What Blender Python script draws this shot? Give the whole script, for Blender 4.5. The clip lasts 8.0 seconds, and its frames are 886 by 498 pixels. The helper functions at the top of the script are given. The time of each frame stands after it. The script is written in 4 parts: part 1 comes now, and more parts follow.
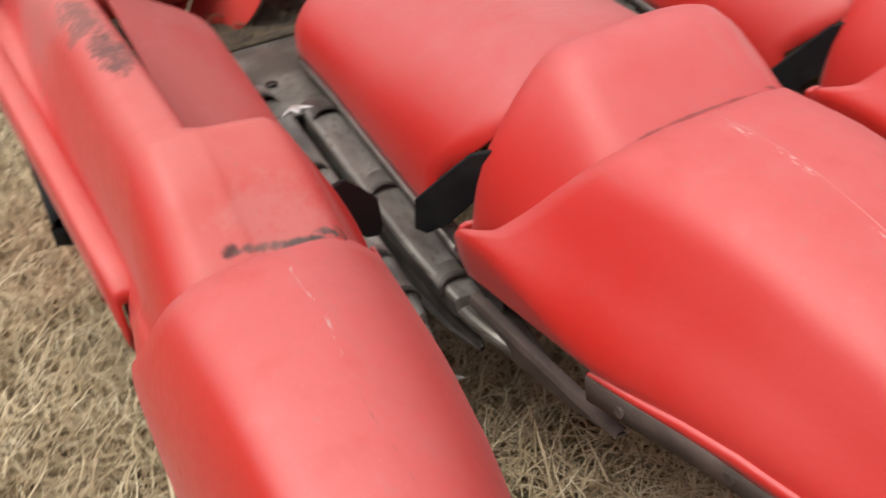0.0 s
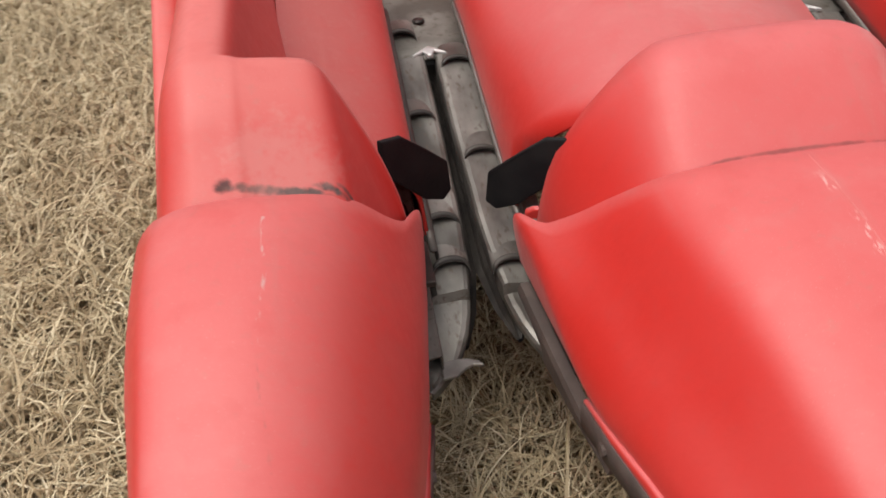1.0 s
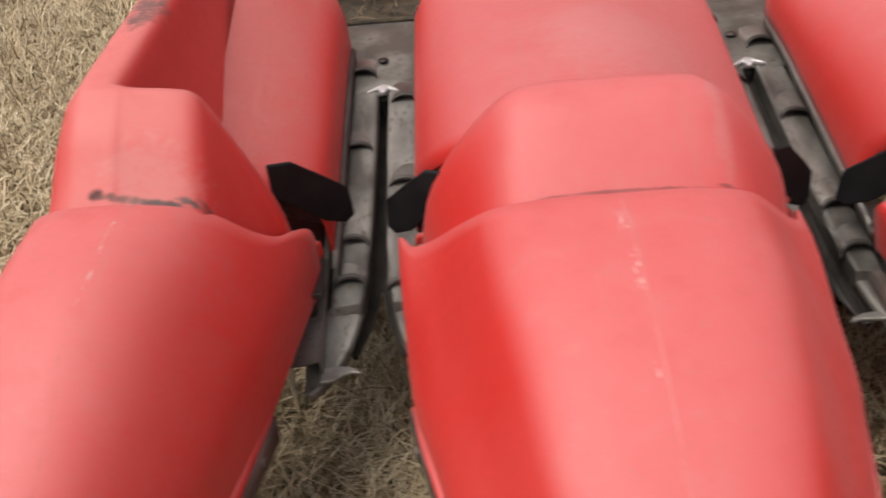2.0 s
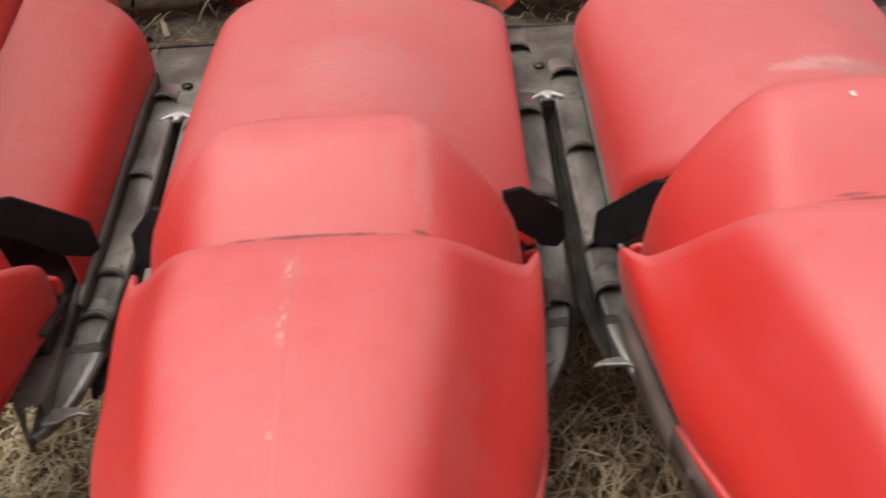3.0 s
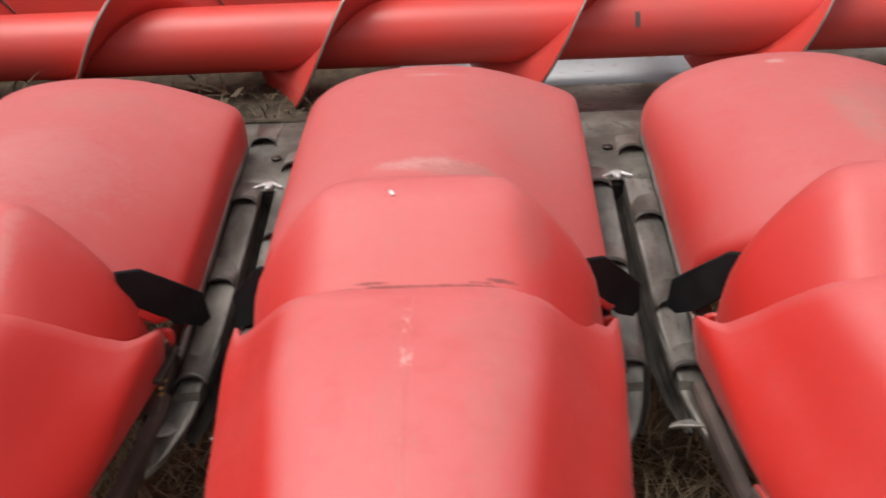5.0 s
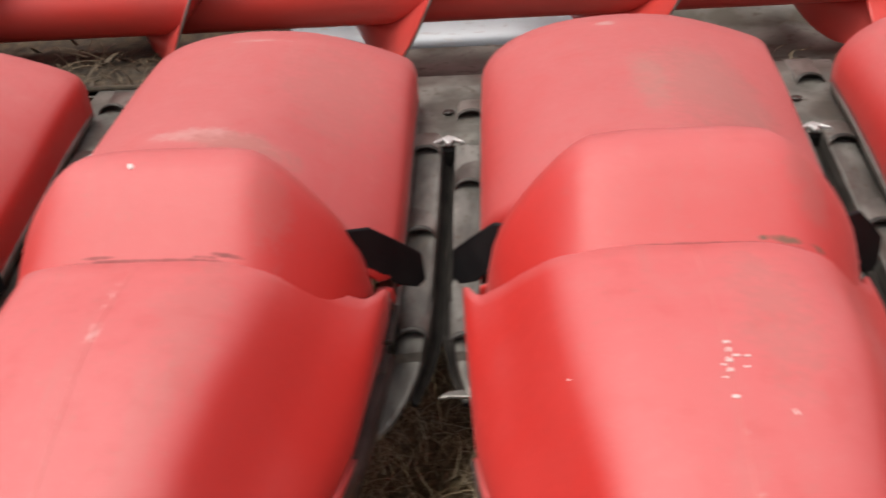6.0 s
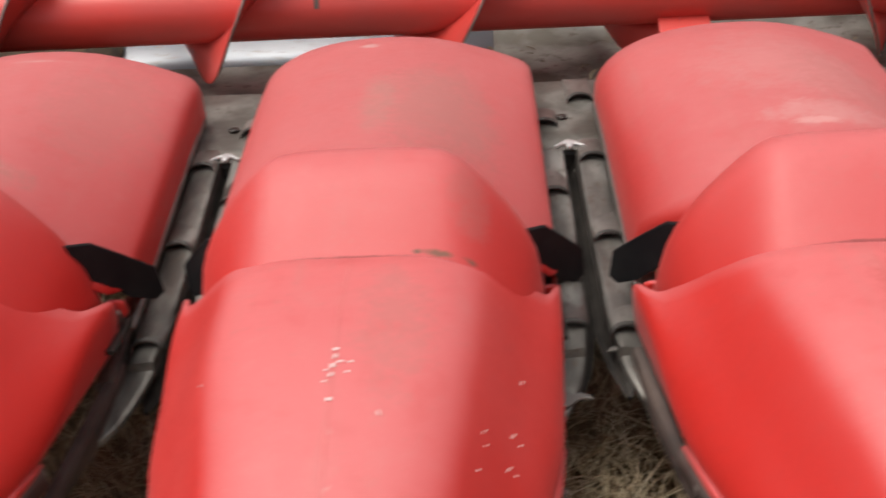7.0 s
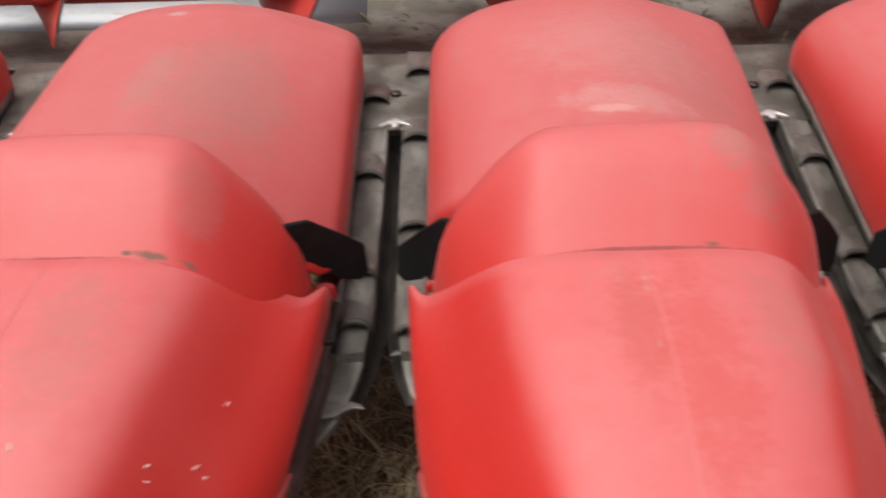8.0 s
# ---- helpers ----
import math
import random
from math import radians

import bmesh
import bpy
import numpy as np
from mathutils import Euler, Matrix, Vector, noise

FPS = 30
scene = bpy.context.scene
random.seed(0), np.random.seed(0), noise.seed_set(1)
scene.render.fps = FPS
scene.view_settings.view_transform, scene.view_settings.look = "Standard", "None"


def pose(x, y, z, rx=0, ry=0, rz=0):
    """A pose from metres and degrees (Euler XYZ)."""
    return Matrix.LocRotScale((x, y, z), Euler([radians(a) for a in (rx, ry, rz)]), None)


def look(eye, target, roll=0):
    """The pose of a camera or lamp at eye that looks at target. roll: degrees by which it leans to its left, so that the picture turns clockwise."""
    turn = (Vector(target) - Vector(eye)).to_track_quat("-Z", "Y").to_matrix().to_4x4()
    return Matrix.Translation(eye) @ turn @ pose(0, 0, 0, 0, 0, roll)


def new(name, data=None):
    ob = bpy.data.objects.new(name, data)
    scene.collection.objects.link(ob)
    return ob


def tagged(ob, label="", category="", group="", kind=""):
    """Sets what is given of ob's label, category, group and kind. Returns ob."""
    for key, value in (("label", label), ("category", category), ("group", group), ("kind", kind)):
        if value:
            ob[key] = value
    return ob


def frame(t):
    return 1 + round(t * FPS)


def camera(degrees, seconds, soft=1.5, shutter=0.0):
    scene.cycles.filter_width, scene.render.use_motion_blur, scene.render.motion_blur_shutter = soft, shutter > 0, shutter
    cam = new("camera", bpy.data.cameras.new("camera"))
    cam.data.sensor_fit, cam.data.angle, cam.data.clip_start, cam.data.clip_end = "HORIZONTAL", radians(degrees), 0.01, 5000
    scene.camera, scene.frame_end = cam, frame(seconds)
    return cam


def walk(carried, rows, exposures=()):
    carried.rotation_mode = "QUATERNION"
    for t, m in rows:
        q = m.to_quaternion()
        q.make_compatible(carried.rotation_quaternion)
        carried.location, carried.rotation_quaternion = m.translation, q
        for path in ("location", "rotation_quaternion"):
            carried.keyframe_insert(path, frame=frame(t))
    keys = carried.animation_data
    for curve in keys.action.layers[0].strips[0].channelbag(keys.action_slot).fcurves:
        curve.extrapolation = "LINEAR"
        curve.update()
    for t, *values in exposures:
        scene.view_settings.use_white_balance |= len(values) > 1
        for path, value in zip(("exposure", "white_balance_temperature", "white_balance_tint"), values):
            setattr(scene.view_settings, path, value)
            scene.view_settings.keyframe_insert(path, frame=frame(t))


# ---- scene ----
cam = camera(52.0, 8.0, 1.6, 0.55)
PATH = [
    (0, (-0.463, -1.578, 1.311), (0.237, -0.081, 0.185), -6.9),
    (0.5, (-0.313, -1.601, 1.306), (0.063, -0.035, 0.119), -5.1),
    (1, (-0.177, -1.595, 1.303), (0.000, -0.004, 0.104), -3.9),
    (1.2, (-0.128, -1.607, 1.312), (-0.026, -0.002, 0.122), -3.8),
    (2.3, (0.292, -1.762, 1.340), (0.211, -0.096, 0.235), -5.6),
    (2.5, (0.371, -1.737, 1.329), (0.317, -0.070, 0.225), -4.9),
    (3, (0.546, -1.689, 1.335), (0.520, -0.024, 0.227), -3.7),
    (3.5, (0.733, -1.709, 1.357), (0.641, -0.012, 0.302), -4.2),
    (4, (0.912, -1.789, 1.365), (0.777, -0.041, 0.403), -3.4),
    (4.5, (1.059, -1.821, 1.392), (0.957, -0.059, 0.450), -3.2),
    (4.7, (1.114, -1.808, 1.365), (1.035, -0.041, 0.432), -2.9),
    (6, (1.625, -1.751, 1.355), (1.475, -0.041, 0.328), -4.3),
    (6.5, (1.842, -1.832, 1.381), (1.710, -0.113, 0.366), -4.4),
    (7, (2.034, -1.806, 1.379), (1.968, -0.082, 0.366), -3.2),
    (7.5, (2.227, -1.709, 1.367), (2.167, -0.017, 0.301), -1.9),
    (7.8, (2.301, -1.672, 1.331), (2.257, 0.022, 0.269), -1.8),
    (8, (2.379, -1.660, 1.346), (2.337, 0.017, 0.257), -2.0),
]
walk(cam, [(t, look(eye, target, roll)) for t, eye, target, roll in PATH])

# ---- world, sun, exposure ----
world = bpy.data.worlds.new("sky")
scene.world = world
world.use_nodes = True
wn = world.node_tree.nodes
sky = wn.new("ShaderNodeTexSky")
sky.sky_type = "NISHITA"
sky.sun_disc = False
SUN_AZ, SUN_EL = -118.0, 70.0
sky.sun_elevation, sky.sun_rotation = radians(SUN_EL), radians(SUN_AZ)
sky.air_density, sky.dust_density, sky.ozone_density = 1.0, 4.0, 1.0
haze = wn.new("ShaderNodeHueSaturation")  # a thin overcast greys the blue out
haze.inputs["Saturation"].default_value = 0.22
world.node_tree.links.new(sky.outputs[0], haze.inputs["Color"])
world.node_tree.links.new(haze.outputs[0], wn["Background"].inputs[0])
wn["Background"].inputs[1].default_value = 0.125
sun_data = bpy.data.lights.new("sun", "SUN")
sun_data.energy, sun_data.angle, sun_data.color = 1.7, radians(40), (1.0, 0.95, 0.88)
sun = new("sun", sun_data)
_d = Vector((math.sin(radians(SUN_AZ)) * math.cos(radians(SUN_EL)), math.cos(radians(SUN_AZ)) * math.cos(radians(SUN_EL)), math.sin(radians(SUN_EL))))
sun.matrix_world = look(_d * 20, (0, 0, 0))
scene.view_settings.exposure = 0.42

# ---- materials ----


def material(name, base, other, rough=0.5, metal=0.0, scale=6.0, fine=60.0, bump=0.1, rough_var=0.12, third=None, spec=0.5, coords="Object", stretch=(1, 1, 1)):
    """A surface with large stains, fine grain and relief."""
    m = bpy.data.materials.new(name)
    m.use_nodes = True
    n, l = m.node_tree.nodes, m.node_tree.links
    b = n["Principled BSDF"]
    co = n.new("ShaderNodeTexCoord")
    mp = n.new("ShaderNodeMapping")
    mp.inputs["Scale"].default_value = stretch
    l.new(co.outputs[coords], mp.inputs[0])
    info = n.new("ShaderNodeObjectInfo")
    shift = n.new("ShaderNodeVectorMath")
    shift.operation = "MULTIPLY_ADD"
    cmb = n.new("ShaderNodeCombineXYZ")
    l.new(info.outputs["Random"], cmb.inputs[0])
    l.new(info.outputs["Random"], cmb.inputs[1])
    shift.inputs[1].default_value = (37, 19, 0)
    l.new(cmb.outputs[0], shift.inputs[0])
    l.new(mp.outputs[0], shift.inputs[2])
    big, small = n.new("ShaderNodeTexNoise"), n.new("ShaderNodeTexNoise")
    big.inputs["Scale"].default_value, small.inputs["Scale"].default_value = scale, fine
    big.inputs["Detail"].default_value, small.inputs["Detail"].default_value = 6, 5
    for t in (big, small):
        l.new(shift.outputs[0], t.inputs["Vector"])
    ramp = n.new("ShaderNodeValToRGB")
    ramp.color_ramp.elements[0].position, ramp.color_ramp.elements[1].position = 0.38, 0.68
    ramp.color_ramp.elements[0].color, ramp.color_ramp.elements[1].color = (*base, 1), (*other, 1)
    l.new(big.outputs[0], ramp.inputs[0])
    col = ramp.outputs[0]
    if third:
        r2 = n.new("ShaderNodeValToRGB")
        r2.color_ramp.elements[0].position, r2.color_ramp.elements[1].position = 0.56, 0.72
        mix = n.new("ShaderNodeMix")
        mix.data_type = "RGBA"
        l.new(small.outputs[0], r2.inputs[0])
        l.new(r2.outputs[0], mix.inputs["Factor"])
        l.new(col, mix.inputs["A"])
        mix.inputs["B"].default_value = (*third, 1)
        col = mix.outputs["Result"]
    l.new(col, b.inputs["Base Color"])
    mr = n.new("ShaderNodeMapRange")
    mr.inputs["To Min"].default_value, mr.inputs["To Max"].default_value = max(0.03, rough - rough_var), min(1, rough + rough_var)
    l.new(big.outputs[0], mr.inputs[0])
    l.new(mr.outputs[0], b.inputs["Roughness"])
    b.inputs["Metallic"].default_value = metal
    b.inputs["Specular IOR Level"].default_value = spec
    bp = n.new("ShaderNodeBump")
    bp.inputs["Strength"].default_value, bp.inputs["Distance"].default_value = bump, 0.004
    l.new(small.outputs[0], bp.inputs["Height"])
    l.new(bp.outputs[0], b.inputs["Normal"])
    return m


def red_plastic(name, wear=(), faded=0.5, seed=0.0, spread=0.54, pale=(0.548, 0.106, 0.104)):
    """Red moulded plastic, faded in clouds; upward faces pale from fading and from sky glare put into the colour
    (spread: how far down the sides), with wear of its own: patches (x, y, rx, ry, colour, strength) and scratches (x,
    y0, y1, width, colour, density), in metres on the machine."""
    m = bpy.data.materials.new(name)
    m.use_nodes = True
    n, l = m.node_tree.nodes, m.node_tree.links
    b = n["Principled BSDF"]
    co = n.new("ShaderNodeTexCoord").outputs["Object"]

    def math_node(op, a, c=None, clamp=False):
        k = n.new("ShaderNodeMath")
        k.operation, k.use_clamp = op, clamp
        for i, v in enumerate((a, c)):
            if v is None:
                continue
            if isinstance(v, (int, float)):
                k.inputs[i].default_value = v
            else:
                l.new(v, k.inputs[i])
        return k.outputs[0]

    def noisy(scale, detail=5, w=0.0, stretch=None):
        v = co
        mp = n.new("ShaderNodeMapping")
        mp.inputs["Location"].default_value = (seed * 3.1 + w, seed * 1.7, w)
        mp.inputs["Scale"].default_value = stretch or (1, 1, 1)
        l.new(v, mp.inputs[0])
        t = n.new("ShaderNodeTexNoise")
        t.inputs["Scale"].default_value, t.inputs["Detail"].default_value = scale, detail
        l.new(mp.outputs[0], t.inputs["Vector"])
        return t.outputs[0]

    def between(v, lo, hi):
        k = n.new("ShaderNodeMapRange")
        k.interpolation_type = "SMOOTHSTEP"
        k.inputs["From Min"].default_value, k.inputs["From Max"].default_value = lo, hi
        l.new(v, k.inputs[0])
        return k.outputs[0]

    def blend(fac, a, c):
        k = n.new("ShaderNodeMix")
        k.data_type = "RGBA"
        l.new(fac, k.inputs["Factor"])
        for key, v in (("A", a), ("B", c)):
            if isinstance(v, tuple):
                k.inputs[key].default_value = (*v, 1)
            else:
                l.new(v, k.inputs[key])
        return k.outputs["Result"]

    xyz = n.new("ShaderNodeSeparateXYZ")
    l.new(co, xyz.inputs[0])
    x, y = xyz.outputs[0], xyz.outputs[1]
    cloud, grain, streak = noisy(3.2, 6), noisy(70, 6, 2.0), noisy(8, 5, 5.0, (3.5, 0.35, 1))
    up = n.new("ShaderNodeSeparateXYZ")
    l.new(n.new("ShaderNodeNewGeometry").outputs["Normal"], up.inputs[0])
    # fading on upward faces, with the sky's glare painted into the same tint
    fade_glare = between(math_node("ADD", up.outputs[2], math_node("MULTIPLY", math_node("SUBTRACT", cloud, 0.5), 0.25)), spread, 0.97)
    col = blend(fade_glare, (0.50, 0.017, 0.011), pale)
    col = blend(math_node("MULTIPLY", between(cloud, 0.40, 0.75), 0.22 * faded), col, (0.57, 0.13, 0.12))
    col = blend(math_node("MULTIPLY", math_node("MULTIPLY", between(streak, 0.55, 0.8), fade_glare), 0.85 * faded), col, (0.46, 0.135, 0.120))
    col = blend(math_node("MULTIPLY", math_node("MULTIPLY", between(grain, 0.55, 0.78), math_node("ADD", fade_glare, 0.12)), 0.34), col, (0.42, 0.13, 0.11))
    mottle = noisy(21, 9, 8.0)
    col = blend(math_node("MULTIPLY", math_node("MULTIPLY", between(mottle, 0.50, 0.75), fade_glare), 0.42 * faded), col, (0.53, 0.160, 0.150))
    col = blend(math_node("MULTIPLY", math_node("MULTIPLY", between(mottle, 0.48, 0.30), fade_glare), 0.34 * faded), col, (0.45, 0.034, 0.027))
    col = blend(math_node("MULTIPLY", math_node("MULTIPLY", between(noisy(420, 3, 3.0), 0.62, 0.74), fade_glare), 0.22), col, (0.60, 0.27, 0.24))
    dust = None
    for px, py, rx, ry, colour, strength in [w for w in wear if len(w) == 6 and isinstance(w[4], tuple) and w[3] < 5 and w[2] > 0]:
        dx = math_node("POWER", math_node("ABSOLUTE", math_node("DIVIDE", math_node("SUBTRACT", x, px), rx)), 2)
        dy = math_node("POWER", math_node("ABSOLUTE", math_node("DIVIDE", math_node("SUBTRACT", y, py), ry)), 2)
        inside = math_node("SUBTRACT", 1.0, math_node("ADD", dx, dy), True)
        rag = math_node("MULTIPLY", math_node("SUBTRACT", math_node("ADD", noisy(95, 8, px), noisy(24, 8, px)), 1.0), 1.05)
        f = math_node("MULTIPLY", between(math_node("ADD", math_node("MULTIPLY", inside, 0.78), rag), 0.18, 0.82), math_node("MULTIPLY", between(inside, 0.0, 0.22), strength), True)
        col = blend(f, col, colour)
        dust = f if dust is None else math_node("MAXIMUM", dust, f)
    for px, y0, y1, width, colour, density in [w for w in wear if len(w) == 6 and w[2] < 0]:
        wob = math_node("MULTIPLY", math_node("SUBTRACT", noisy(7, 2, 9.0, (0, 1, 0)), 0.5), 0.030)
        off = math_node("ABSOLUTE", math_node("SUBTRACT", math_node("SUBTRACT", x, px), wob))
        near = math_node("SUBTRACT", 1.0, math_node("DIVIDE", off, width), True)
        span = math_node("MULTIPLY", math_node("GREATER_THAN", y, y1), math_node("LESS_THAN", y, y0))
        dash = between(noisy(230, 4, 4.0, (1, 0.22, 1)), 0.50, 0.62)
        clump = between(noisy(26, 4, 6.0, (0.3, 1, 1)), 0.62 - 0.4 * density, 0.80 - 0.4 * density)
        soft = math_node("POWER", near, 0.6)
        f = math_node("MULTIPLY", math_node("MULTIPLY", math_node("MULTIPLY", dash, clump), math_node("MULTIPLY", soft, span)), 0.8)
        col = blend(f, col, colour)
    l.new(col, b.inputs["Base Color"])
    rough = math_node("ADD", math_node("MULTIPLY", math_node("ADD", cloud, mottle), 0.13), math_node("MULTIPLY", grain, 0.16))
    rough = math_node("ADD", rough, math_node("ADD", 0.28, math_node("MULTIPLY", fade_glare, 0.10)))
    if dust is not None:
        rough = math_node("ADD", rough, math_node("MULTIPLY", dust, 0.3), True)
    l.new(rough, b.inputs["Roughness"])
    b.inputs["Specular IOR Level"].default_value = 0.6
    b.inputs["Sheen Weight"].default_value, b.inputs["Sheen Roughness"].default_value = 0.10, 0.45  # fine dust
    b.inputs["Sheen Tint"].default_value = (1.0, 0.80, 0.78, 1)
    bp = n.new("ShaderNodeBump")
    bp.inputs["Strength"].default_value, bp.inputs["Distance"].default_value = 0.14, 0.003
    l.new(math_node("ADD", grain, math_node("MULTIPLY", cloud, 1.5)), bp.inputs["Height"])
    l.new(bp.outputs[0], b.inputs["Normal"])
    return m


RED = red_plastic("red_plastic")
GREY_DUST, PALE, CHALK = (0.40, 0.135, 0.118), (0.52, 0.33, 0.30), (0.70, 0.44, 0.40)
SEAM_RED = material("rubbed_red_seam", (0.57, 0.16, 0.15), (0.54, 0.11, 0.10), 0.5, 0, 18, 60, 0.1)
RED_STEEL = material("red_painted_steel", (0.60, 0.048, 0.036), (0.50, 0.055, 0.045), 0.42, 0, 4.0, 60, 0.08)
STEEL = material("worn_deck_steel", (0.090, 0.081, 0.071), (0.27, 0.255, 0.23), 0.46, 0.55, 16.0, 110, 0.16, third=(0.12, 0.095, 0.075), stretch=(1, 0.4, 1))
DARK_STEEL = material("dirty_dark_steel", (0.07, 0.062, 0.058), (0.13, 0.115, 0.10), 0.55, 0.5, 12.0, 90, 0.2)
BRIGHT = material("polished_steel", (0.66, 0.65, 0.63), (0.50, 0.49, 0.48), 0.48, 0.6, 10.0, 90, 0.05)
RUSTY = material("brown_rusty_steel", (0.085, 0.064, 0.056), (0.155, 0.115, 0.098), 0.65, 0.3, 14.0, 80, 0.25)
TROUGH = material("trough_steel", (0.075, 0.066, 0.052), (0.24, 0.232, 0.21), 0.55, 0.4, 9.0, 55, 0.2, third=(0.075, 0.058, 0.042), stretch=(0.6, 1, 1))
# worn floor steel; its bluish paleness is the sky's reflection painted in
LINER = material("worn_steel_sky_glint", (0.25, 0.275, 0.30), (0.40, 0.42, 0.44), 0.5, 0.55, 6.0, 60, 0.1, third=(0.28, 0.27, 0.25), stretch=(0.3, 1, 1))
TRIM = material("bare_edge_steel", (0.29, 0.27, 0.245), (0.18, 0.165, 0.15), 0.45, 0.6, 20.0, 90, 0.15)
PANEL = material("dark_grey_panel", (0.045, 0.05, 0.06), (0.08, 0.085, 0.095), 0.5, 0.2, 10, 80, 0.1)
HEAP = material("dark_chaff", (0.030, 0.022, 0.014), (0.085, 0.062, 0.036), 0.95, 0, 30, 140, 0.8)
RUBBER = material("black_rubber", (0.007, 0.007, 0.008), (0.014, 0.014, 0.014), 0.7, 0, 20.0, 120, 0.15, spec=0.2)
RAIL = material("dull_rail_steel", (0.18, 0.163, 0.146), (0.31, 0.29, 0.262), 0.40, 0.45, 10.0, 90, 0.2, third=(0.11, 0.09, 0.075))
PLATE = material("grimy_flat_steel", (0.085, 0.076, 0.063), (0.205, 0.192, 0.170), 0.55, 0.35, 13.0, 70, 0.2, third=(0.085, 0.070, 0.055))
# dark steel of the stalk rolls, also laid where only shade is painted
ROLL_SHADE = material("roll_steel_and_shade", (0.030, 0.026, 0.023), (0.07, 0.06, 0.052), 0.5, 0.4, 20, 80, 0.2)
FLECK = material("dried_white_paint", (0.80, 0.74, 0.70), (0.66, 0.55, 0.50), 0.6, 0, 60, 200, 0.2)
KERNEL = material("yellow_kernel", (0.62, 0.45, 0.12), (0.70, 0.56, 0.22), 0.4, 0, 60, 200, 0.1)
SOIL = material("dry_soil", (0.16, 0.115, 0.066), (0.27, 0.205, 0.122), 0.95, 0, 3.0, 40, 0.6, third=(0.32, 0.25, 0.15))


def straw_material(name, a, b, c):
    m = bpy.data.materials.new(name)
    m.use_nodes = True
    n, l = m.node_tree.nodes, m.node_tree.links
    geo, ramp = n.new("ShaderNodeNewGeometry"), n.new("ShaderNodeValToRGB")
    ramp.color_ramp.elements[0].color, ramp.color_ramp.elements[1].color = (*a, 1), (*c, 1)
    e = ramp.color_ramp.elements.new(0.5)
    e.color = (*b, 1)
    l.new(geo.outputs["Random Per Island"], ramp.inputs[0])
    patch, tone, mix = n.new("ShaderNodeTexNoise"), n.new("ShaderNodeMapRange"), n.new("ShaderNodeMix")
    patch.inputs["Scale"].default_value, patch.inputs["Detail"].default_value = 9.0, 5
    l.new(n.new("ShaderNodeTexCoord").outputs["Object"], patch.inputs["Vector"])
    tone.inputs["From Min"].default_value, tone.inputs["From Max"].default_value = 0.42, 0.66
    l.new(patch.outputs[0], tone.inputs[0])
    mix.data_type = "RGBA"
    l.new(tone.outputs[0], mix.inputs["Factor"])
    l.new(ramp.outputs[0], mix.inputs["A"])
    mix.inputs["B"].default_value = (*[0.75 * p + 0.25 * q for p, q in zip(a, b)], 1)
    l.new(mix.outputs["Result"], n["Principled BSDF"].inputs["Base Color"])
    n["Principled BSDF"].inputs["Roughness"].default_value = 0.7
    return m


# browner, darker copy of the grass: shade under the machine put into the colour
BROWN_SHADE_STRAW = straw_material("shaded_brown_litter", (0.115, 0.070, 0.035), (0.29, 0.20, 0.108), (0.55, 0.43, 0.255))
CHAFF = straw_material("dark_chaff_straw", (0.05, 0.035, 0.020), (0.11, 0.080, 0.045), (0.23, 0.175, 0.105))
STRAW = straw_material("dry_grass_blades", (0.23, 0.160, 0.085), (0.44, 0.330, 0.190), (0.64, 0.53, 0.355))
PALE_STRAW = straw_material("bleached_straw", (0.50, 0.395, 0.24), (0.62, 0.51, 0.33), (0.74, 0.64, 0.46))

# ---- helpers ----


def mesh_object(name, bm, mat, parent=None, label="", smooth=True, solid=0.0, bevel=0.0):
    me = bpy.data.meshes.new(name)
    bmesh.ops.recalc_face_normals(bm, faces=bm.faces)
    bm.to_mesh(me)
    bm.free()
    for f in me.polygons:
        f.use_smooth = smooth
    me.materials.append(mat)
    ob = new(name, me)
    if parent:
        ob.parent = parent
    if solid:
        s = ob.modifiers.new("thickness", "SOLIDIFY")
        s.thickness, s.offset = solid, -1
    if bevel:
        v = ob.modifiers.new("edge", "BEVEL")
        v.width, v.segments, v.limit_method = bevel, 2, "ANGLE"
    if label:
        ob["label"] = label
    return ob


def part(name, bm, mat, parent, label="", **kw):
    return mesh_object(name, bm, mat, parent, label, **kw)


def empty(name, at, label, category, group=""):
    e = new(name)
    e.location = at
    return tagged(e, label, category, group)


def rounded(points, times=2):
    """Corners of an open line cut twice over, ends kept."""
    p = [Vector(q) for q in points]
    for _ in range(times):
        q = [p[0]]
        for a, b in zip(p, p[1:]):
            q += [a.lerp(b, 0.25), a.lerp(b, 0.75)]
        q.append(p[-1])
        p = q
    return p


def sheet(rows, bm=None):
    """A grid of faces over rows of points."""
    bm = bm or bmesh.new()
    v = [[bm.verts.new(p) for p in r] for r in rows]
    for a, b in zip(v, v[1:]):
        for i in range(len(a) - 1):
            bm.faces.new((a[i], a[i + 1], b[i + 1], b[i]))
    return bm


def box(x0, x1, y0, y1, z0, z1, bm=None):
    bm = bm or bmesh.new()
    m = Matrix.LocRotScale(((x0 + x1) / 2, (y0 + y1) / 2, (z0 + z1) / 2), None, (x1 - x0, y1 - y0, z1 - z0))
    bmesh.ops.create_cube(bm, size=1, matrix=m)
    return bm


def prism(outline, thick, axis):
    """A plate: an outline of 3D points, pushed along axis by thick."""
    bm = bmesh.new()
    f = bm.faces.new([bm.verts.new(p) for p in outline])
    r = bmesh.ops.extrude_face_region(bm, geom=[f])
    bmesh.ops.translate(bm, vec=Vector(axis).normalized() * thick, verts=[g for g in r["geom"] if isinstance(g, bmesh.types.BMVert)])
    return bm


